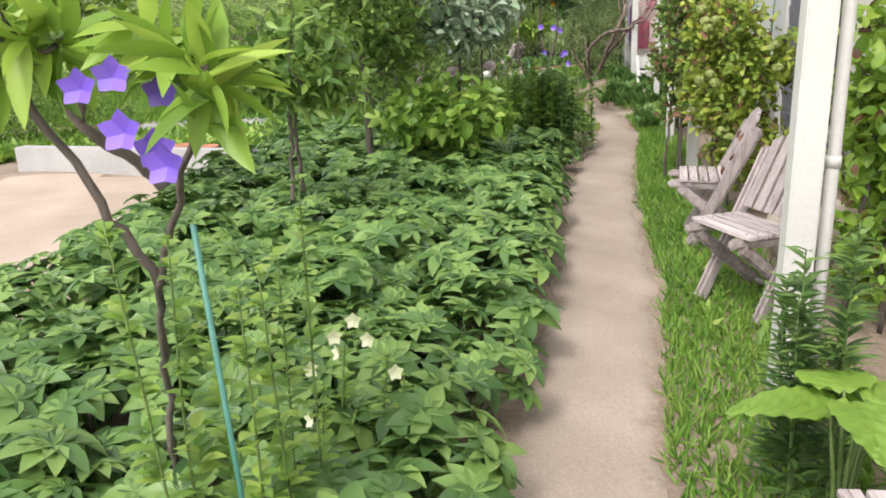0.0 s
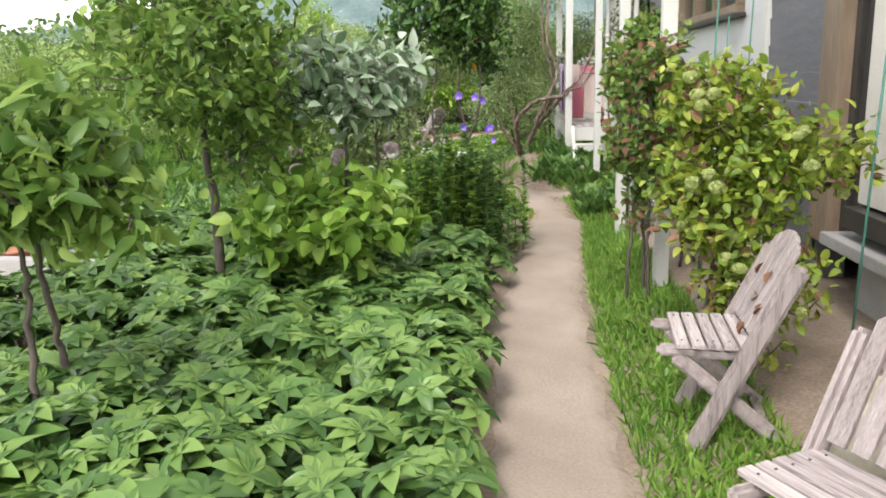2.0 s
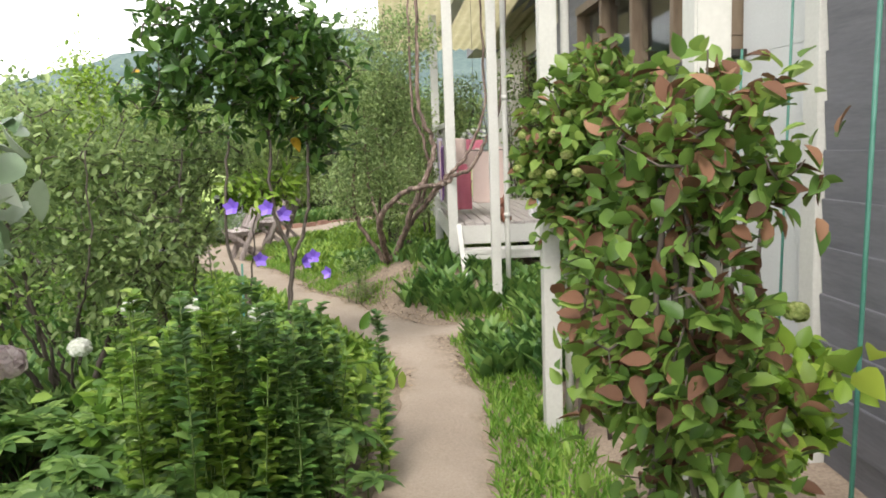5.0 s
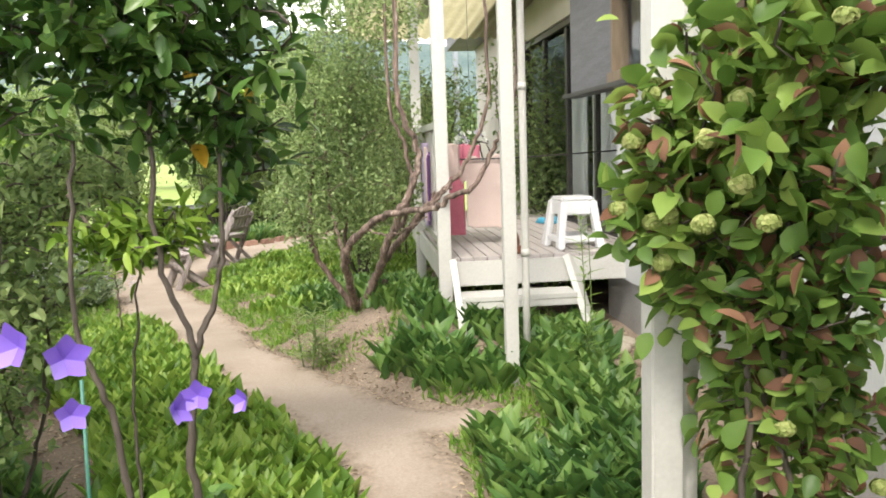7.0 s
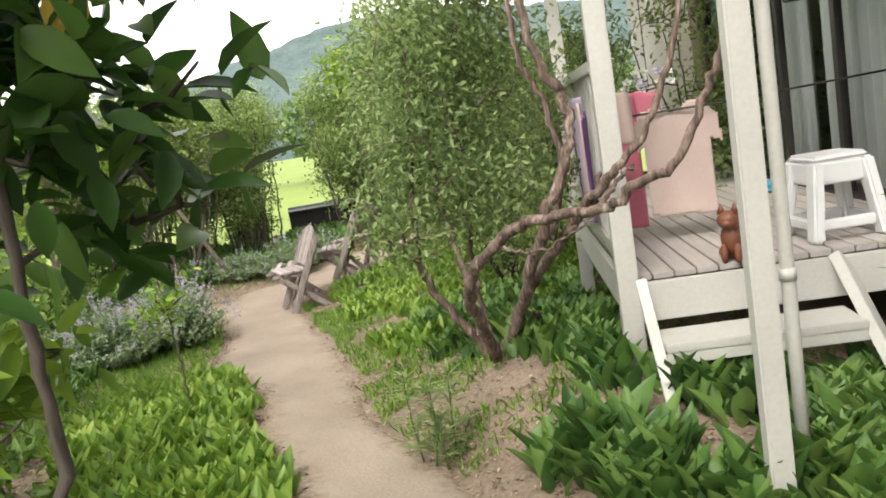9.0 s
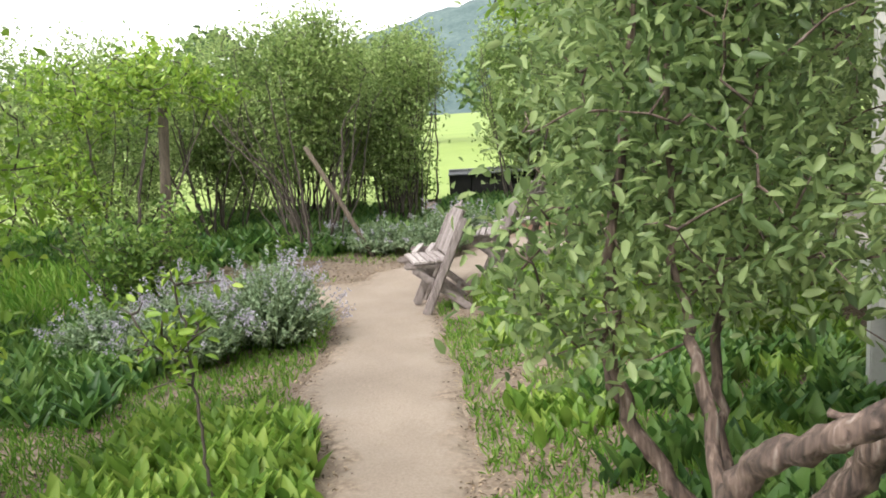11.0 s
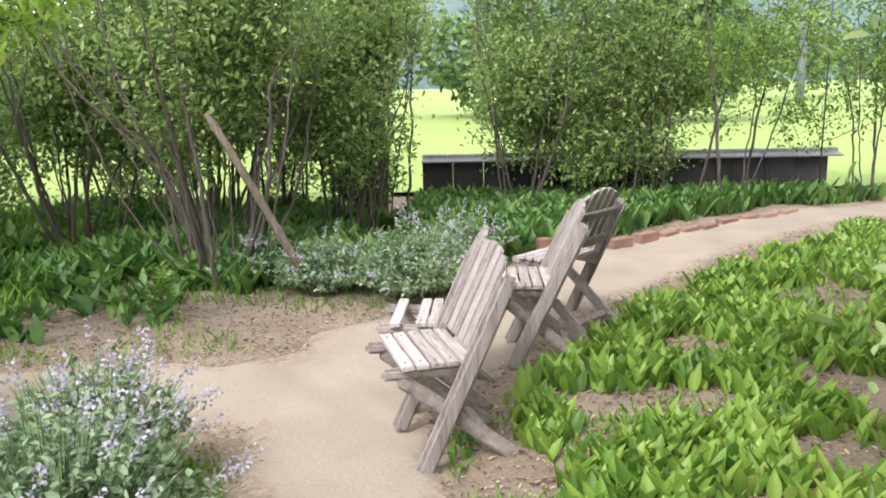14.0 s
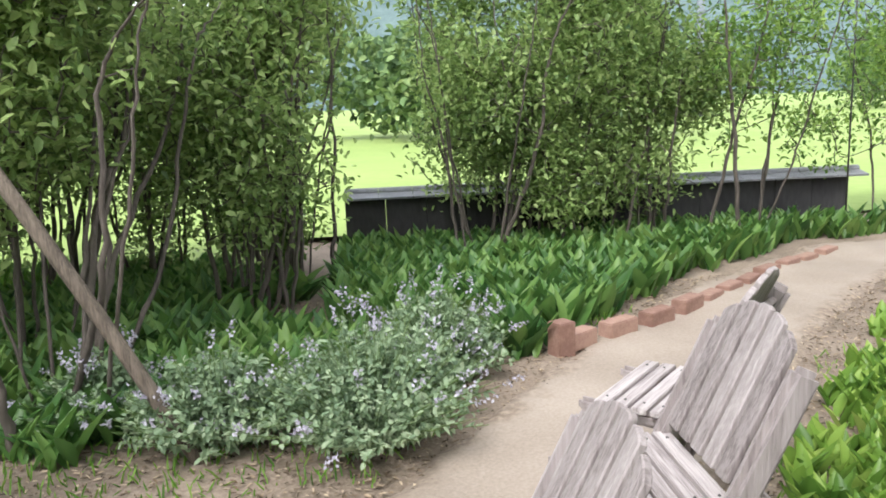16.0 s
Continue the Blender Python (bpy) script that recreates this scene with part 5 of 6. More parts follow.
# ----- the hedge of tall shrubs behind the yard -----
def thicket(x, y, h, r, seed, label, stems=8, mat=HEDGE, leaf=(0.056, 0.031), n=330, bare=0.42, bark=BARK, per=17):
    """A fan of stems from one foot under a broad, loose canopy of several overlapping masses."""
    rng = np.random.default_rng(seed)
    lines = []
    for k in range(stems):
        an, o = rng.uniform(0, 6.28), rng.uniform(0.04, 0.5) * min(r, 1.0)
        out = r * rng.uniform(0.3, 1.1)
        side = rng.normal() * 0.25 * r
        tx, ty = x + math.cos(an) * out - math.sin(an) * side, y + (math.sin(an) * out + math.cos(an) * side) * 0.8
        bx, by = x + math.cos(an) * o * 0.7, y + math.sin(an) * o * 0.7
        k1, k2 = rng.uniform(0.2, 0.5), rng.uniform(0.6, 0.9)
        lines.append(([P(bx, by, -0.03), P(bx + (tx - bx) * k1, by + (ty - by) * k1, h * rng.uniform(0.2, 0.34)), P(bx + (tx - bx) * k2, by + (ty - by) * k2, h * rng.uniform(0.45, 0.6)), P(tx, ty, h * rng.uniform(0.62, 0.85))], rng.uniform(0.007, 0.022), 0.004))
    blobs = []
    base = hz(x, y)
    for k in range(8):
        an, o = rng.uniform(0, 6.28), r * rng.uniform(0.1, 0.75)
        z = base + h * rng.uniform(bare + 0.12 * (1 - bare), 1 - 0.18 * (1 - bare))
        blobs.append(((x + math.cos(an) * o, y + math.sin(an) * o * 0.8, z), (r * rng.uniform(0.4, 0.62), r * rng.uniform(0.36, 0.55), h * (1 - bare) * rng.uniform(0.2, 0.34)), n // 8))
    return shrub("tall_shrub", label, "shrub", lines, blobs, leaf, 0.085, per, mat, bark, seed=seed, group="tall shrubs of the hedge", twig=0.005, up=0.9)


T = "tall many-stemmed shrub with small green leaves"
thicket(-0.65, 19.95, 2.7, 1.2, 251, "tall many-stemmed shrub leaning over a slanting post", 22, n=760, bare=0.28)
thicket(-0.1, 21.65, 2.7, 0.95, 202, T, 14, n=760, bare=0.24)
thicket(-2.3, 20.8, 2.7, 1.15, 203, T, 14, n=760, bare=0.26)
thicket(-3.9, 21.4, 2.8, 1.2, 204, T, 10, n=620, bare=0.16)
thicket(-1.6, 22.4, 2.7, 1.0, 205, T, 10, n=560, bare=0.34)
thicket(1.6, 22.95, 2.9, 0.95, 206, "dense shrub growing before the dark wall", 9, n=760, bare=0.16)
thicket(2.55, 23.05, 3.0, 0.95, 207, "tall shrub with dark stems before the wall", 8, n=640, bare=0.20)
thicket(3.75, 23.15, 3.4, 1.0, 208, "small tree with slim dark trunks by the wall", 5, n=360, bare=0.29, mat=SHRUB)
thicket(5.6, 23.65, 3.0, 1.1, 209, "loose shrub with thin arching branches", 6, n=380, bare=0.18, mat=SHRUB)
thicket(-0.15, 22.9, 0.8, 0.5, 229, "low bushy growth at the end of the dark wall", 8, n=200, bare=0.08, mat=SHRUB)
thicket(-3.0, 19.3, 2.5, 1.2, 211, T, 9, n=560, bare=0.18)
thicket(-1.6, 14.3, 1.35, 0.9, 212, "loose bright green bush beside the lawn", 9, n=320, bare=0.18, mat=BRIGHT, leaf=(0.05, 0.024))
thicket(-2.6, 15.8, 1.8, 1.0, 213, "loose green bush beside the lawn", 9, n=360, bare=0.14, mat=SHRUB)
shrub("spreading_shrub", "large spreading shrub with grey-green leaves by the bed", "shrub",
      [([P(3.1, 16.1, 0), P(3.0, 16.0, 0.8), P(2.7, 15.9, 1.6), P(2.4, 15.8, 2.3)], 0.04, 0.01), ([P(3.15, 16.1, 0), P(3.2, 16.0, 1.0), P(3.2, 15.9, 2.2)], 0.035, 0.01), ([P(3.05, 16.05, 0), P(2.8, 15.7, 0.6), P(2.5, 15.5, 1.1)], 0.025, 0.008)],
      [((2.65, 15.75, 1.0), (0.62, 0.5, 0.45), 170), ((2.95, 15.9, 1.75), (0.85, 0.7, 0.55), 260), ((2.45, 15.8, 1.85), (0.55, 0.5, 0.5), 190), ((3.05, 15.5, 0.75), (0.55, 0.45, 0.4), 120), ((2.7, 15.9, 2.5), (0.8, 0.6, 0.3), 150)],
      (0.046, 0.026), 0.075, 17, GREYLEAF, seed=214, twig=0.004, up=0.9)
thicket(4.0, 17.6, 2.8, 1.0, 215, "large spreading shrub with grey-green leaves", 7, n=520, bare=0.14, mat=GREYLEAF, leaf=(0.06, 0.032))
shrub("drooping_shrub", "shrub with long arching stems and bright drooping shoots", "shrub",
      [([P(3.2, 16.6, 0), P(3.0, 16.6, 1.2), P(2.6, 16.65, 2.2), P(2.1, 16.7, 2.45)], 0.03, 0.008), ([P(3.25, 16.6, 0), P(3.1, 16.9, 1.3), P(2.8, 17.2, 2.4)], 0.025, 0.008)],
      [((2.1, 16.65, 2.25), (0.42, 0.4, 0.28), 60), ((2.6, 17.0, 2.5), (0.45, 0.45, 0.25), 60)], (0.085, 0.03), 0.05, 11, BRIGHT, full=True, seed=216)
shrub("drooping_shrub", "shrub with bright green shoots round the old post", "shrub",
      [([P(-1.72, 17.7, 0), P(-1.6, 17.7, 0.9), P(-1.35, 17.75, 1.9)], 0.02, 0.007), ([P(-1.85, 17.75, 0), P(-1.9, 17.6, 1.0), P(-1.95, 17.5, 2.0)], 0.02, 0.007), ([P(-1.65, 17.8, 0), P(-1.3, 17.9, 1.0), P(-0.95, 17.95, 1.7)], 0.016, 0.006)],
      [((-1.35, 17.75, 2.0), (0.5, 0.45, 0.32), 90), ((-1.95, 17.6, 1.9), (0.55, 0.5, 0.4), 100), ((-0.9, 17.95, 1.85), (0.3, 0.3, 0.18), 26), ((-2.2, 17.5, 1.1), (0.5, 0.45, 0.4), 70)], (0.075, 0.028), 0.05, 12, BRIGHT, full=True, seed=230)
thicket(-0.25, 13.5, 2.45, 0.62, 231, "tall loose shrub with bright green leaves", 6, n=200, bare=0.25, mat=BRIGHT)
thicket(-1.2, 16.9, 1.0, 0.6, 232, "low leafy bush beside the catmint", 8, n=160, bare=0.08, mat=SHRUB)
thicket(-1.1, 20.9, 2.7, 1.1, 233, T, 12, n=560, bare=0.33)
thicket(0.1, 22.3, 3.1, 1.0, 234, T, 8, n=700, bare=0.42)
thicket(-2.7, 22.7, 2.6, 0.95, 252, T, 8, n=480, bare=0.10)
thicket(-0.95, 22.55, 2.5, 0.8, 253, T, 8, n=420, bare=0.08)
thicket(2.05, 23.15, 1.7, 0.75, 254, "low spreading branches before the dark wall", 7, n=300, bare=0.2)
thicket(3.1, 23.2, 1.9, 0.7, 255, "low spreading branches before the dark wall", 6, n=240, bare=0.25)
thicket(-4.9, 19.6, 2.6, 1.3, 235, T, 9, n=520, bare=0.11)
thicket(0.0, 11.9, 1.3, 0.75, 217, "bushy green shrub behind the leafy bed", 8, n=330, bare=0.11, mat=SHRUB)
thicket(-1.0, 12.8, 1.7, 0.95, 218, "bushy green shrub behind the leafy bed", 8, n=380, bare=0.11, mat=GREYLEAF)
thicket(0.05, 10.4, 1.95, 0.8, 219, "leafy shrub with thin tangled branches", 9, n=280, bare=0.14, mat=GREYLEAF)
thicket(-0.6, 9.3, 1.6, 0.75, 220, "leafy shrub with thin tangled branches", 8, n=320, bare=0.14, mat=SHRUB)
thicket(-3.4, 12.4, 2.0, 1.2, 221, "leafy shrub beyond the gravel drive", 7, n=380, bare=0.11, mat=SHRUB)
thicket(-5.2, 10.2, 1.2, 1.4, 222, "low green shrub beyond the concrete wall", 7, n=380, bare=0.08, mat=SHRUB)
thicket(-4.6, 14.9, 2.2, 1.5, 223, "leafy shrub beyond the gravel drive", 7, n=420, bare=0.11)
thicket(-6.5, 17.5, 2.6, 1.8, 224, "leafy shrub at the field's edge", 7, n=460, bare=0.08)
thicket(-7.0, 12.5, 1.5, 1.6, 225, "low bright bush at the field's edge", 7, n=380, bare=0.08, mat=BRIGHT)
thicket(-5.8, 22.5, 2.8, 1.6, 226, T, 8, n=480, bare=0.11)
thicket(4.9, 15.4, 2.6, 0.9, 227, "shrub beside the deck with fine leaves", 6, n=360, bare=0.11, mat=GREYLEAF)
thicket(8.4, 22.6, 2.8, 1.4, 228, T, 7, n=420, bare=0.11)
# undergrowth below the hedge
broad_leaves("undergrowth", region(6500, -5.0, 0.9, 19.3, 22.9, lambda x, y: (path_gap(x, y) > 0.9) & fill_noise(x, y, -0.15, 1.0), 241), 0.27, LILYSHADE, "leafy undergrowth at the foot of the hedge, shade in its colour", 242, 1.2, 3, 0.28)
broad_leaves("undergrowth", region(2600, -4.5, -0.4, 14.6, 17.4, lambda x, y: (path_gap(x, y) > 0.3), 243), 0.22, LILYSHADE, "leafy green undergrowth beside the catmint", 244, 1.0, 3, 0.2)
broad_leaves("undergrowth", region(2200, -2.4, 0.9, 9.4, 13.4, lambda x, y: (path_gap(x, y) > 1.2), 245), 0.20, LILYSHADE, "leafy green undergrowth between the shrubs", 246, 1.1, 3, 0.25)


# far trees along the field
def far_woods(seed, spots, label):
    rng = np.random.default_rng(seed)
    O = []
    for x, y, h, r, n in spots:
        for k in range(4):
            c = np.array([x + rng.normal() * r * 0.4, y + rng.normal() * r * 0.4, h * rng.uniform(0.4, 0.72)])
            u = scatter(rng, n // 4)
            O.append(c + u * np.array([r * 0.7, r * 0.7, h * 0.36]) * (0.7 + 0.35 * rng.random((n // 4, 1))))
    O = np.concatenate(O)
    v, f = leaf_arrays(O, scatter(rng, len(O)), scatter(rng, len(O)) + [0, 0, 0.8], 0.34, 0.26, False)
    ob = solid("far_woods", v, f, FARLEAF)
    return tagged(ob, label, "trees", kind="stuff")


FARLEAF = leafy("far_leaf", (0.06, 0.11, 0.05), (0.14, 0.22, 0.08), (0.26, 0.35, 0.13), 0.7)
rng = np.random.default_rng(301)
far_woods(302, [(x + rng.normal() * 1.5, 44 + rng.normal() * 4, rng.uniform(3.2, 5.6), rng.uniform(2.0, 3.4), 1500) for x in np.arange(-34, 12, 3.4)], "distant line of light green trees beyond the field")
far_woods(303, [(-20 + rng.normal() * 3, y, rng.uniform(2.6, 4.6), rng.uniform(2.0, 3.2), 1400) for y in np.arange(14, 44, 3.6)], "distant bushes along the field")
far_woods(304, [(x + rng.normal(), 62 + rng.normal() * 4, rng.uniform(3.2, 5.0), rng.uniform(2.5, 3.6), 1200) for x in np.arange(8, 60, 5)], "distant line of trees beyond the field")

# slanting and upright old posts
OLDPOST = material("old_post", [(0.35, (0.07, 0.055, 0.042)), (0.65, (0.22, 0.175, 0.135))], 26, 0.95, 0.8, (1, 1, 0.12))


def old_post(p, q, r, label):
    v, f = tube_arrays(smoothpath([p, ((p[0] + q[0]) / 2 + 0.01, (p[1] + q[1]) / 2, (p[2] + q[2]) / 2), q], 6), np.linspace(r, r * 0.9, 7), 10)
    tagged(solid("garden_post", v, f, OLDPOST, smooth=True), label, "post")


old_post((0.10, 19.52, -0.05), (-0.57, 19.45, 1.27), 0.030, "old brown wooden post leaning among the shrub stems")
old_post((-1.55, 17.85, -0.05), (-1.42, 18.0, 1.75), 0.05, "old brown wooden post with leaves round it")


# green canes
def cane(p, q, label="thin green garden cane"):
    v, f = tube_arrays([p, tuple((a + b) / 2 for a, b in zip(p, q)), q], [0.006] * 3, 6)
    tagged(solid("garden_cane", v, f, CANE, smooth=True), label, "cane", group="garden canes")


CANE = material("green_cane", [(0.3, (0.03, 0.13, 0.10)), (0.7, (0.07, 0.22, 0.17))], 8, 0.5, 0.05)
cane(P(-0.40, 1.42, -0.05), (-0.44, 1.36, 1.14), "thin green garden cane tied beside the bellflowers")
for x, y, t in ((3.05, 8.55, 1.45), (3.2, 8.3, 1.9), (2.95, 8.3, 1.5), (3.3, 8.1, 2.3), (2.45, 5.2, 1.75), (2.62, 5.0, 1.5), (1.05, 9.55, 0.95), (2.35, 6.6, 2.3)):
    cane(P(x, y, -0.05), (x + 0.03, y - 0.04, t))


# ---------------- things on the deck and in the garden ----------------
PLASTIC = material("white_plastic", [(0.3, (0.70, 0.71, 0.72)), (0.7, (0.78, 0.79, 0.80))], 3, 0.35, 0.02)
CLAY = material("brown_glaze", [(0.3, (0.13, 0.045, 0.025)), (0.7, (0.26, 0.095, 0.055))], 9, 0.45, 0.1)
STONE = material("beige_stone", [(0.3, (0.33, 0.29, 0.22)), (0.7, (0.52, 0.47, 0.38))], 6, 0.9, 0.4)
TERRA = material("terracotta", [(0.3, (0.34, 0.14, 0.08)), (0.7, (0.48, 0.23, 0.14))], 6, 0.9, 0.2)


def cloth_mat(name, a, b):
    return material(name, [(0.3, a), (0.7, b)], 4, 0.95, 0.15, fine=30)


SHIRT = cloth_mat("shirt_cotton", (0.60, 0.46, 0.42), (0.70, 0.57, 0.52))
PINK = cloth_mat("pink_cotton", (0.52, 0.13, 0.20), (0.64, 0.22, 0.29))
LILAC = cloth_mat("lilac_cotton", (0.50, 0.40, 0.62), (0.64, 0.55, 0.72))
PLUM = cloth_mat("plum_cotton", (0.16, 0.07, 0.24), (0.26, 0.13, 0.34))
BLUE = cloth_mat("blue_rubber", (0.05, 0.28, 0.42), (0.09, 0.38, 0.52))


def lathe(profile, n=28):
    v = [(r * math.cos(2 * math.pi * k / n), r * math.sin(2 * math.pi * k / n), z) for r, z in profile for k in range(n)]
    f = []
    for j in range(len(profile) - 1):
        for k in range(n):
            a, b = j * n + k, j * n + (k + 1) % n
            f += [(a, b, b + n), (a, b + n, a + n)]
    return np.array(v), np.array(f)


def cloth(outline, depth_fn, res=0.02):
    """A hanging cloth: the cells of a grid in the x-z plane that lie inside the outline, bent by depth_fn."""
    xs, zs = [p[0] for p in outline], [p[1] for p in outline]
    X, Z = np.arange(min(xs), max(xs) + res, res), np.arange(min(zs), max(zs) + res, res)

    def inside(x, z):
        c = False
        for (x1, z1), (x2, z2) in zip(outline, outline[1:] + outline[:1]):
            if (z1 > z) != (z2 > z) and x < (x2 - x1) * (z - z1) / (z2 - z1) + x1:
                c = not c
        return c

    idx, v, f = {}, [], []
    for i in range(len(X) - 1):
        for j in range(len(Z) - 1):
            if inside((X[i] + X[i + 1]) / 2, (Z[j] + Z[j + 1]) / 2):
                q = []
                for a, b in ((i, j), (i + 1, j), (i + 1, j + 1), (i, j + 1)):
                    if (a, b) not in idx:
                        idx[a, b] = len(v)
                        v.append((X[a], depth_fn(X[a], Z[b]), Z[b]))
                    q.append(idx[a, b])
                f.append(q)
    return np.array(v), np.array(f)


def hang(name, outline, mat, m, label, wave=0.015, freq=22, res=0.02, category="cloth"):
    v, f = cloth(outline, lambda x, z: wave * math.sin(x * freq + z * 3) * (1.2 + z - outline[0][1]), res)
    ob = solid(name, v, f, mat, smooth=True)
    md = ob.modifiers.new("thick", "SOLIDIFY")
    md.thickness = 0.004
    ob.matrix_basis = m
    return tagged(ob, label, category)


# clothes line over the deck, shirt and pink towel
v, f = tube_arrays([(-1.25, 0.70, 1.475), (-0.6, 0.72, 1.47), (0.22, 0.74, 1.50)], [0.006] * 3, 6)
line = solid("clothes_rod", v, f, DARK, smooth=True)
line.matrix_basis = HM
tagged(line, "thin dark rod for drying clothes over the deck", "rod")
shirt = [(-1.0, 0.94), (-0.66, 0.92), (-0.66, 1.30), (-0.60, 1.28), (-0.62, 1.42), (-0.70, 1.50), (-0.76, 1.51), (-0.80, 1.47), (-0.88, 1.46), (-0.93, 1.50), (-1.0, 1.48), (-1.07, 1.38), (-1.03, 1.28), (-1.0, 1.31)]
hang("t_shirt", shirt, SHIRT, HM @ Matrix.Translation((0, 0.735, 0)), "pale pink cotton t-shirt hung out to dry", 0.006, 14, 0.012, "shirt")
hang("towel", [(-1.16, 0.86), (-0.98, 0.85), (-0.98, 1.60), (-1.16, 1.60)], PINK, HM @ Matrix.Translation((0, 1.0, 0)), "deep pink towel hanging behind the shirt", 0.008, 30)
hang("towel", [(-0.98, 1.30), (-0.84, 1.30), (-0.84, 1.58), (-0.98, 1.60)], PINK, HM @ Matrix.Translation((0, 1.04, 0)), "small deep pink cloth on the rod", 0.008, 30)
side = HM @ Matrix.Translation((-1.315, 0, 0)) @ Matrix.Rotation(radians(90), 4, "Z")
hang("towel", [(0.62, 0.98), (0.88, 0.95), (0.88, 1.62), (0.62, 1.62)], LILAC, side, "lilac towel hung on the white railing", 0.010, 40)
hang("towel", [(0.40, 1.0), (0.50, 1.02), (0.50, 1.55), (0.40, 1.5)], PLUM, side, "dark purple cloth hung on the white railing", 0.010, 40)
hang("towel", [(0.92, 1.0), (1.02, 1.02), (1.02, 1.55), (0.92, 1.5)], PLUM, side, "dark purple cloth strip on the white railing", 0.010, 40)
hang("towel", [(0.52, 1.02), (0.60, 1.02), (0.60, 1.58), (0.52, 1.58)], SHIRT, side, "pale pink cloth hung on the white railing", 0.010, 40)
hang("towel", [(-1.2, 1.35), (-1.06, 1.34), (-1.06, 1.60), (-1.2, 1.60)], SHIRT, HM @ Matrix.Translation((0, 0.62, 0)), "pale cloth bunched over the rod", 0.012, 40)

# hanging wire basket with silvery flowers
bk = empty("flower_hanger", HM @ Matrix.Translation((-0.98, 0.45, 1.60)))
tagged(bk, "dark wire hanger with silvery white artificial flowers", "decoration")
ang = np.linspace(0, 2 * math.pi, 25)
v, f = tube_arrays(np.column_stack([0.12 * np.cos(ang), 0.08 * np.sin(ang), 0.01 * np.sin(3 * ang)]), [0.004] * 25, 5)
solid("wire_ring", v, f, DARK, bk)
v, f = tube_arrays([(0, 0.08, 0), (0, 0.1, 0.5), (0, 0.12, 1.44)], [0.002] * 3, 4)
solid("wire", v, f, DARK, bk)
rng = np.random.default_rng(401)
for k in range(13):
    a = rng.uniform(0, 6.28)
    c = np.array([0.12 * math.cos(a) + rng.normal() * 0.02, 0.08 * math.sin(a), rng.uniform(-0.01, 0.07)])
    v, f = joined([bell(c, (rng.normal(), -0.8, 0.8), 0.032), bell(c + [0, 0, 0.01], (rng.normal(), -0.5, 0.9), 0.022)])
    solid("flower", v, f, WHITEPETAL if k % 3 else LAVENDER, bk)

# stool
st = empty("plastic_stool", HM @ Matrix.Translation((-0.27, 0.30, DZ + 0.001)) @ Matrix.Rotation(radians(6), 4, "Z"))
tagged(st, "white moulded plastic stool on the deck", "stool")
bm = bmesh.new()
add_box(bm, (0, 0, 0.365), (0.25, 0.25, 0.03), None, 0.012)
part("seat", bm, PLASTIC, st)
for sx in (-1, 1):
    for sy in (-1, 1):
        bm = bmesh.new()
        span(bm, (sx * 0.155, sy * 0.155, 0), (sx * 0.11, sy * 0.11, 0.352), 0.085, 0.05, (0, 1, 0), 0.012)
        part("leg", bm, PLASTIC, st)
for s, ax in ((-1, 0), (1, 0), (-1, 1), (1, 1)):
    for z, w in ((0.30, 0.20), (0.075, 0.25)):
        off = 0.115 + (0.352 - z) * 0.127 - 0.005
        c = (s * off, 0, z) if ax else (0, s * off, z)
        sz = (0.022, w, 0.10 if z > 0.2 else 0.05) if ax else (w, 0.022, 0.10 if z > 0.2 else 0.05)
        box("rail", c, sz, PLASTIC, st, bevel=0.008)

# ceramic cat
bm = bmesh.new()


def ball(c, r):
    bmesh.ops.create_uvsphere(bm, u_segments=18, v_segments=12, radius=1, matrix=Matrix.Translation(c) @ Matrix.Diagonal((*r, 1)))


ball((0, 0.02, 0.085), (0.055, 0.085, 0.085))
ball((0, -0.04, 0.10), (0.045, 0.045, 0.07))
ball((0, -0.065, 0.185), (0.048, 0.045, 0.042))
ball((0, -0.10, 0.175), (0.02, 0.02, 0.016))
for s in (-1, 1):
    bmesh.ops.create_cone(bm, cap_ends=True, segments=8, radius1=0.02, radius2=0.002, depth=0.045, matrix=Matrix.Translation((s * 0.028, -0.062, 0.235)))
    ball((s * 0.028, -0.075, 0.04), (0.017, 0.018, 0.045))
    ball((s * 0.045, 0.03, 0.03), (0.025, 0.06, 0.03))
cat = part("cat_statue", bm, CLAY, smooth=True)
cat.matrix_basis = HM @ Matrix.Translation((-0.78, 0.06, DZ + 0.002)) @ Matrix.Rotation(radians(-25), 4, "Z")
tagged(cat, "small reddish-brown ceramic cat figure on the deck", "figurine")

# slippers
for k, (x, y, a) in enumerate(((-0.05, 2.1, 20), (0.06, 2.15, 5))):
    s = empty("slipper", HM @ Matrix.Translation((x, y, DZ + 0.001)) @ Matrix.Rotation(radians(a), 4, "Z"))
    tagged(s, "blue rubber garden slipper on the deck", "slipper", group="pair of slippers")
    box("sole", (0, 0, 0.012), (0.09, 0.25, 0.022), BLUE, s, bevel=0.01)
    bm = bmesh.new()
    bmesh.ops.create_uvsphere(bm, u_segments=14, v_segments=8, radius=1, matrix=Matrix.Translation((0, 0.06, 0.026)) @ Matrix.Diagonal((0.045, 0.065, 0.035, 1)))
    part("upper", bm, BLUE, s, smooth=True)


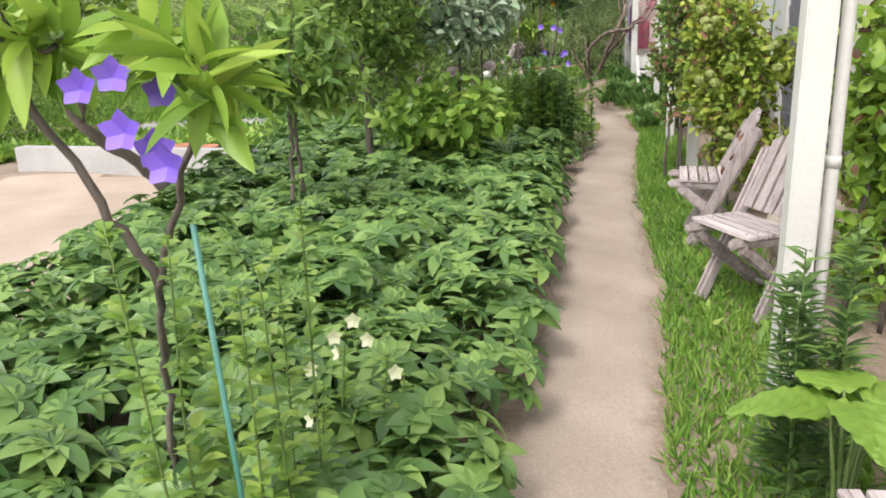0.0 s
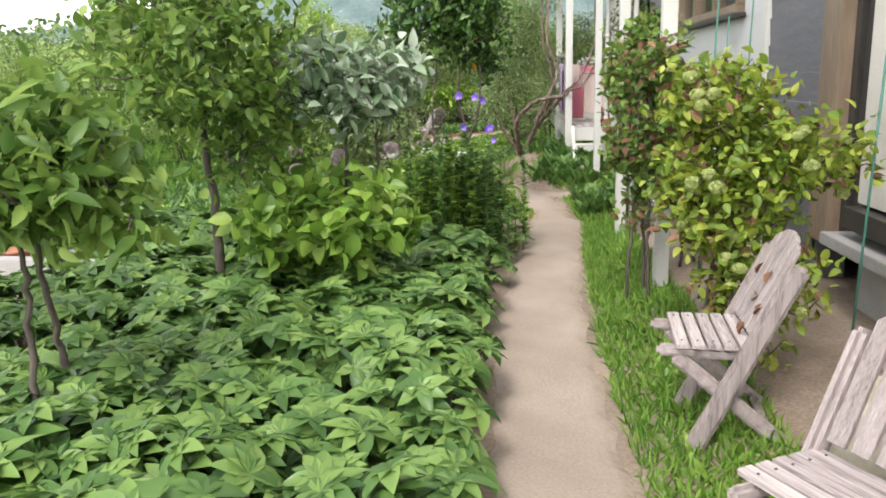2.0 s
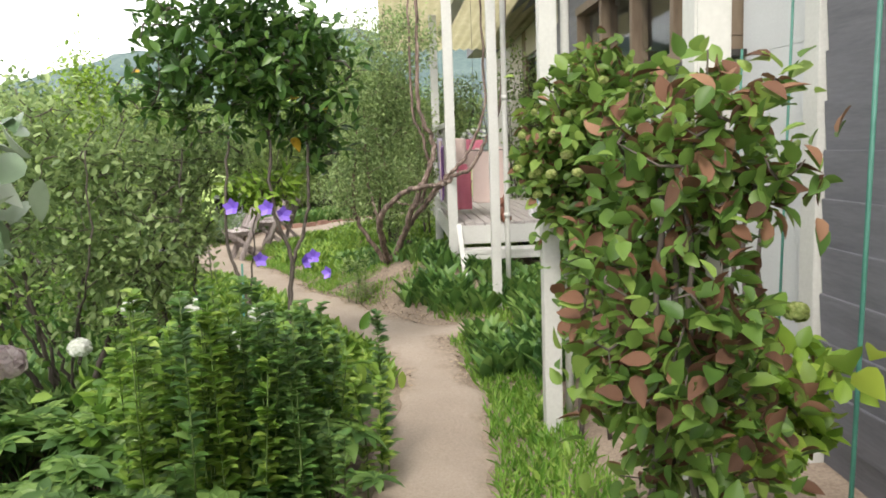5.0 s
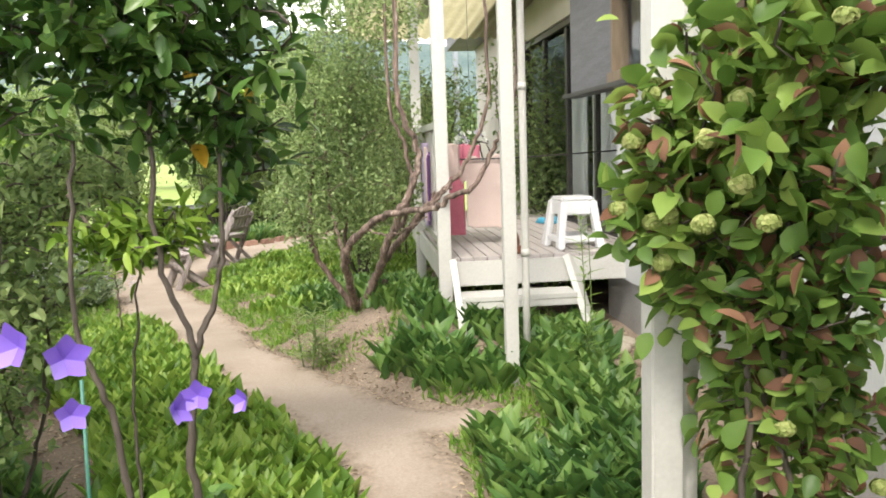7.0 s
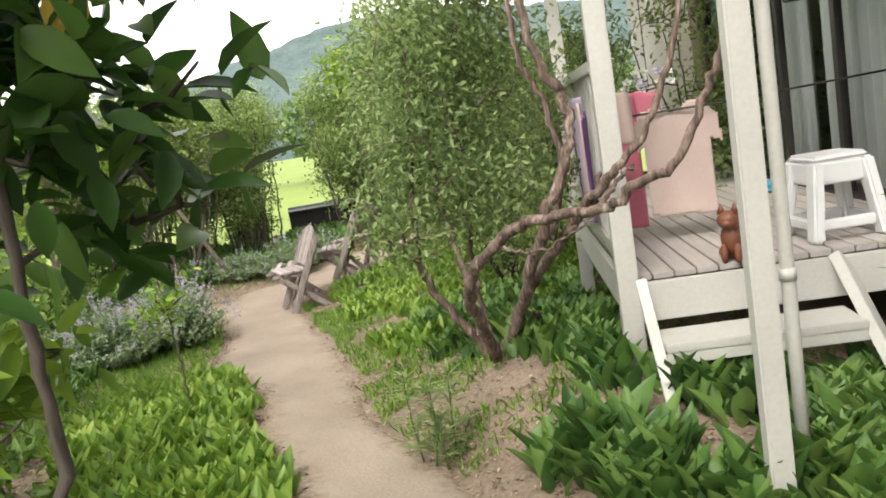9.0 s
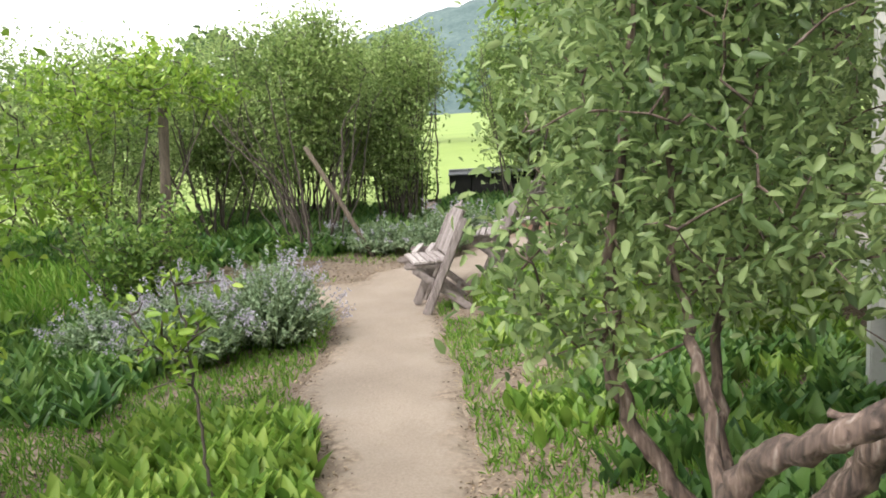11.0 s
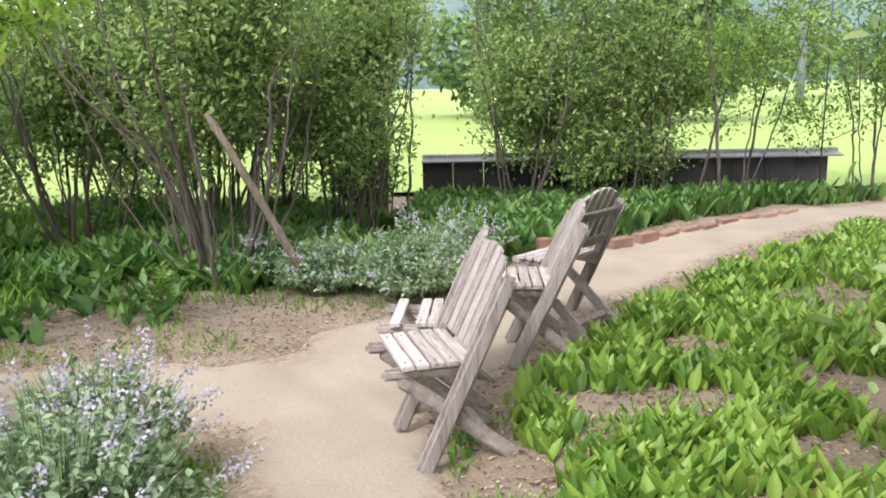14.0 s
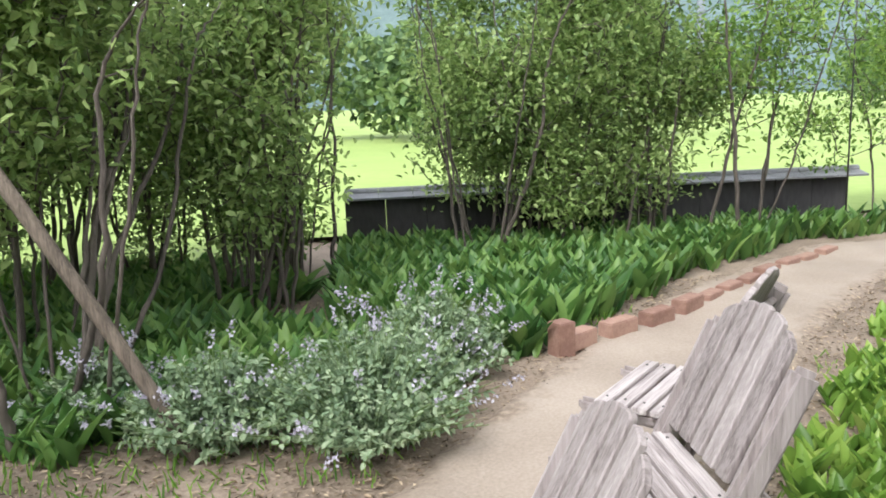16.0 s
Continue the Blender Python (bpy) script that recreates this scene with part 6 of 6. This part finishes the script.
# pots
def pot(x, y, r, h, mat, label, tilt=0):
    p = empty("plant_pot", Matrix.Translation((x, y, hz(x, y))) @ Matrix.Rotation(radians(tilt), 4, "X"))
    tagged(p, label, "pot")
    v, f = lathe([(0.0, 0.004), (r * 0.7, 0.0), (r * 0.95, h * 0.86), (r * 1.06, h * 0.87), (r * 1.08, h), (r * 0.96, h), (r * 0.9, h * 0.8), (0, h * 0.78)])
    solid("body", v, f, mat, p, smooth=False)
    v, f = lathe([(0.0, h * 0.80), (r * 0.88, h * 0.80), (r * 0.88, h * 0.77), (0, h * 0.77)])
    solid("soil", v, f, SOIL, p)
    return p


pot(2.92, 8.90, 0.13, 0.26, PLASTIC, "white plastic plant pot under the climbing hydrangea")
pot(2.98, 9.18, 0.12, 0.25, PLASTIC, "white plastic plant pot by the porch post")
pot(3.15, 8.62, 0.12, 0.24, PLASTIC, "white plastic plant pot by the house wall")
for x, y in ((-3.25, 8.6), (-3.0, 8.52), (-2.72, 8.45), (-2.45, 8.4)):
    pot(x, y, 0.10, 0.2, TERRA, "small terracotta pot behind the low wall")
b = empty("stone_basin", Matrix.Translation((2.08, 4.35, hz(2.08, 4.35))))
tagged(b, "rounded beige stone basin between the garden chairs", "basin")
v, f = lathe([(0, 0), (0.16, 0), (0.21, 0.08), (0.225, 0.18), (0.20, 0.28), (0.16, 0.32), (0.13, 0.31), (0.11, 0.26), (0, 0.25)])
solid("bowl", v, f, STONE, b, smooth=True)

# dead leaves lying on the chair
rng = np.random.default_rng(420)
for k in range(5):
    v, f = leaf_arrays([(0, 0, 0)], [(1, 0.2, 0.15)], [(0, 0.2, 1)], 0.07, 0.045, True, 0.4, 0.4)
    d = solid("dead_leaf", v, f, DEADLEAF)
    z = 0.50 + 0.05 * k
    q = Matrix.Rotation(math.atan2(0.28, -0.96), 3, "Z")
    w = q @ Vector((-0.41 / 0.86 * z + 0.034, rng.uniform(-0.13, 0.13), z))
    d.matrix_basis = Matrix.Translation((1.60 + w.x, 4.98 + w.y, hz(1.60, 4.98) + w.z)) @ q.to_4x4() @ Matrix.Rotation(radians(64), 4, "Y") @ Matrix.Rotation(rng.uniform(0, 6.28), 4, "Z")
    tagged(d, "dry brown leaf caught on the garden chair", "leaf", group="dead leaves on the chair")

# stones under the house edge and by the steps
rng = np.random.default_rng(430)
for k in range(14):
    lx, ly = rng.uniform(-0.55, -0.1), rng.uniform(-1.5, -0.25)
    q = HM @ Vector((lx, ly, 0))
    bm = bmesh.new()
    bmesh.ops.create_icosphere(bm, subdivisions=2, radius=1)
    r = rng.uniform(0.03, 0.075)
    for vv in bm.verts:
        vv.co *= 1 + 0.25 * noise.noise(vv.co * 1.7 + Vector((k, 0, 0)))
        vv.co = Vector((vv.co.x * r * 1.3, vv.co.y * r, vv.co.z * r * 0.6))
    s = part("stone", bm, SOIL if k % 3 else STONE, smooth=True)
    s.matrix_basis = Matrix.Translation((q.x, q.y, hz(q.x, q.y) + r * 0.25)) @ Matrix.Rotation(rng.uniform(0, 6.28), 4, "Z")
    tagged(s, "rough brown stone on the soil by the steps", "stone", group="stones by the steps")

# far utility pole and thin black rod behind the wall
v, f = tube_arrays([(17.6, 58, -1), (17.6, 58, 5), (17.6, 58, 11)], [0.22, 0.20, 0.17], 12)
POLE = material("grey_pole", [(0.3, (0.13, 0.15, 0.18)), (0.7, (0.22, 0.24, 0.27))], 3, 0.7, 0.05)
tagged(solid("utility_pole", v, f, POLE, smooth=True), "grey concrete utility pole beyond the field", "pole")
v, f = tube_arrays([(4.95, 23.35, -0.05), (4.95, 23.35, 1.2), (4.95, 23.35, 2.9)], [0.008] * 3, 6)
tagged(solid("thin_rod", v, f, DARK, smooth=True), "thin upright black rod by the path", "rod")
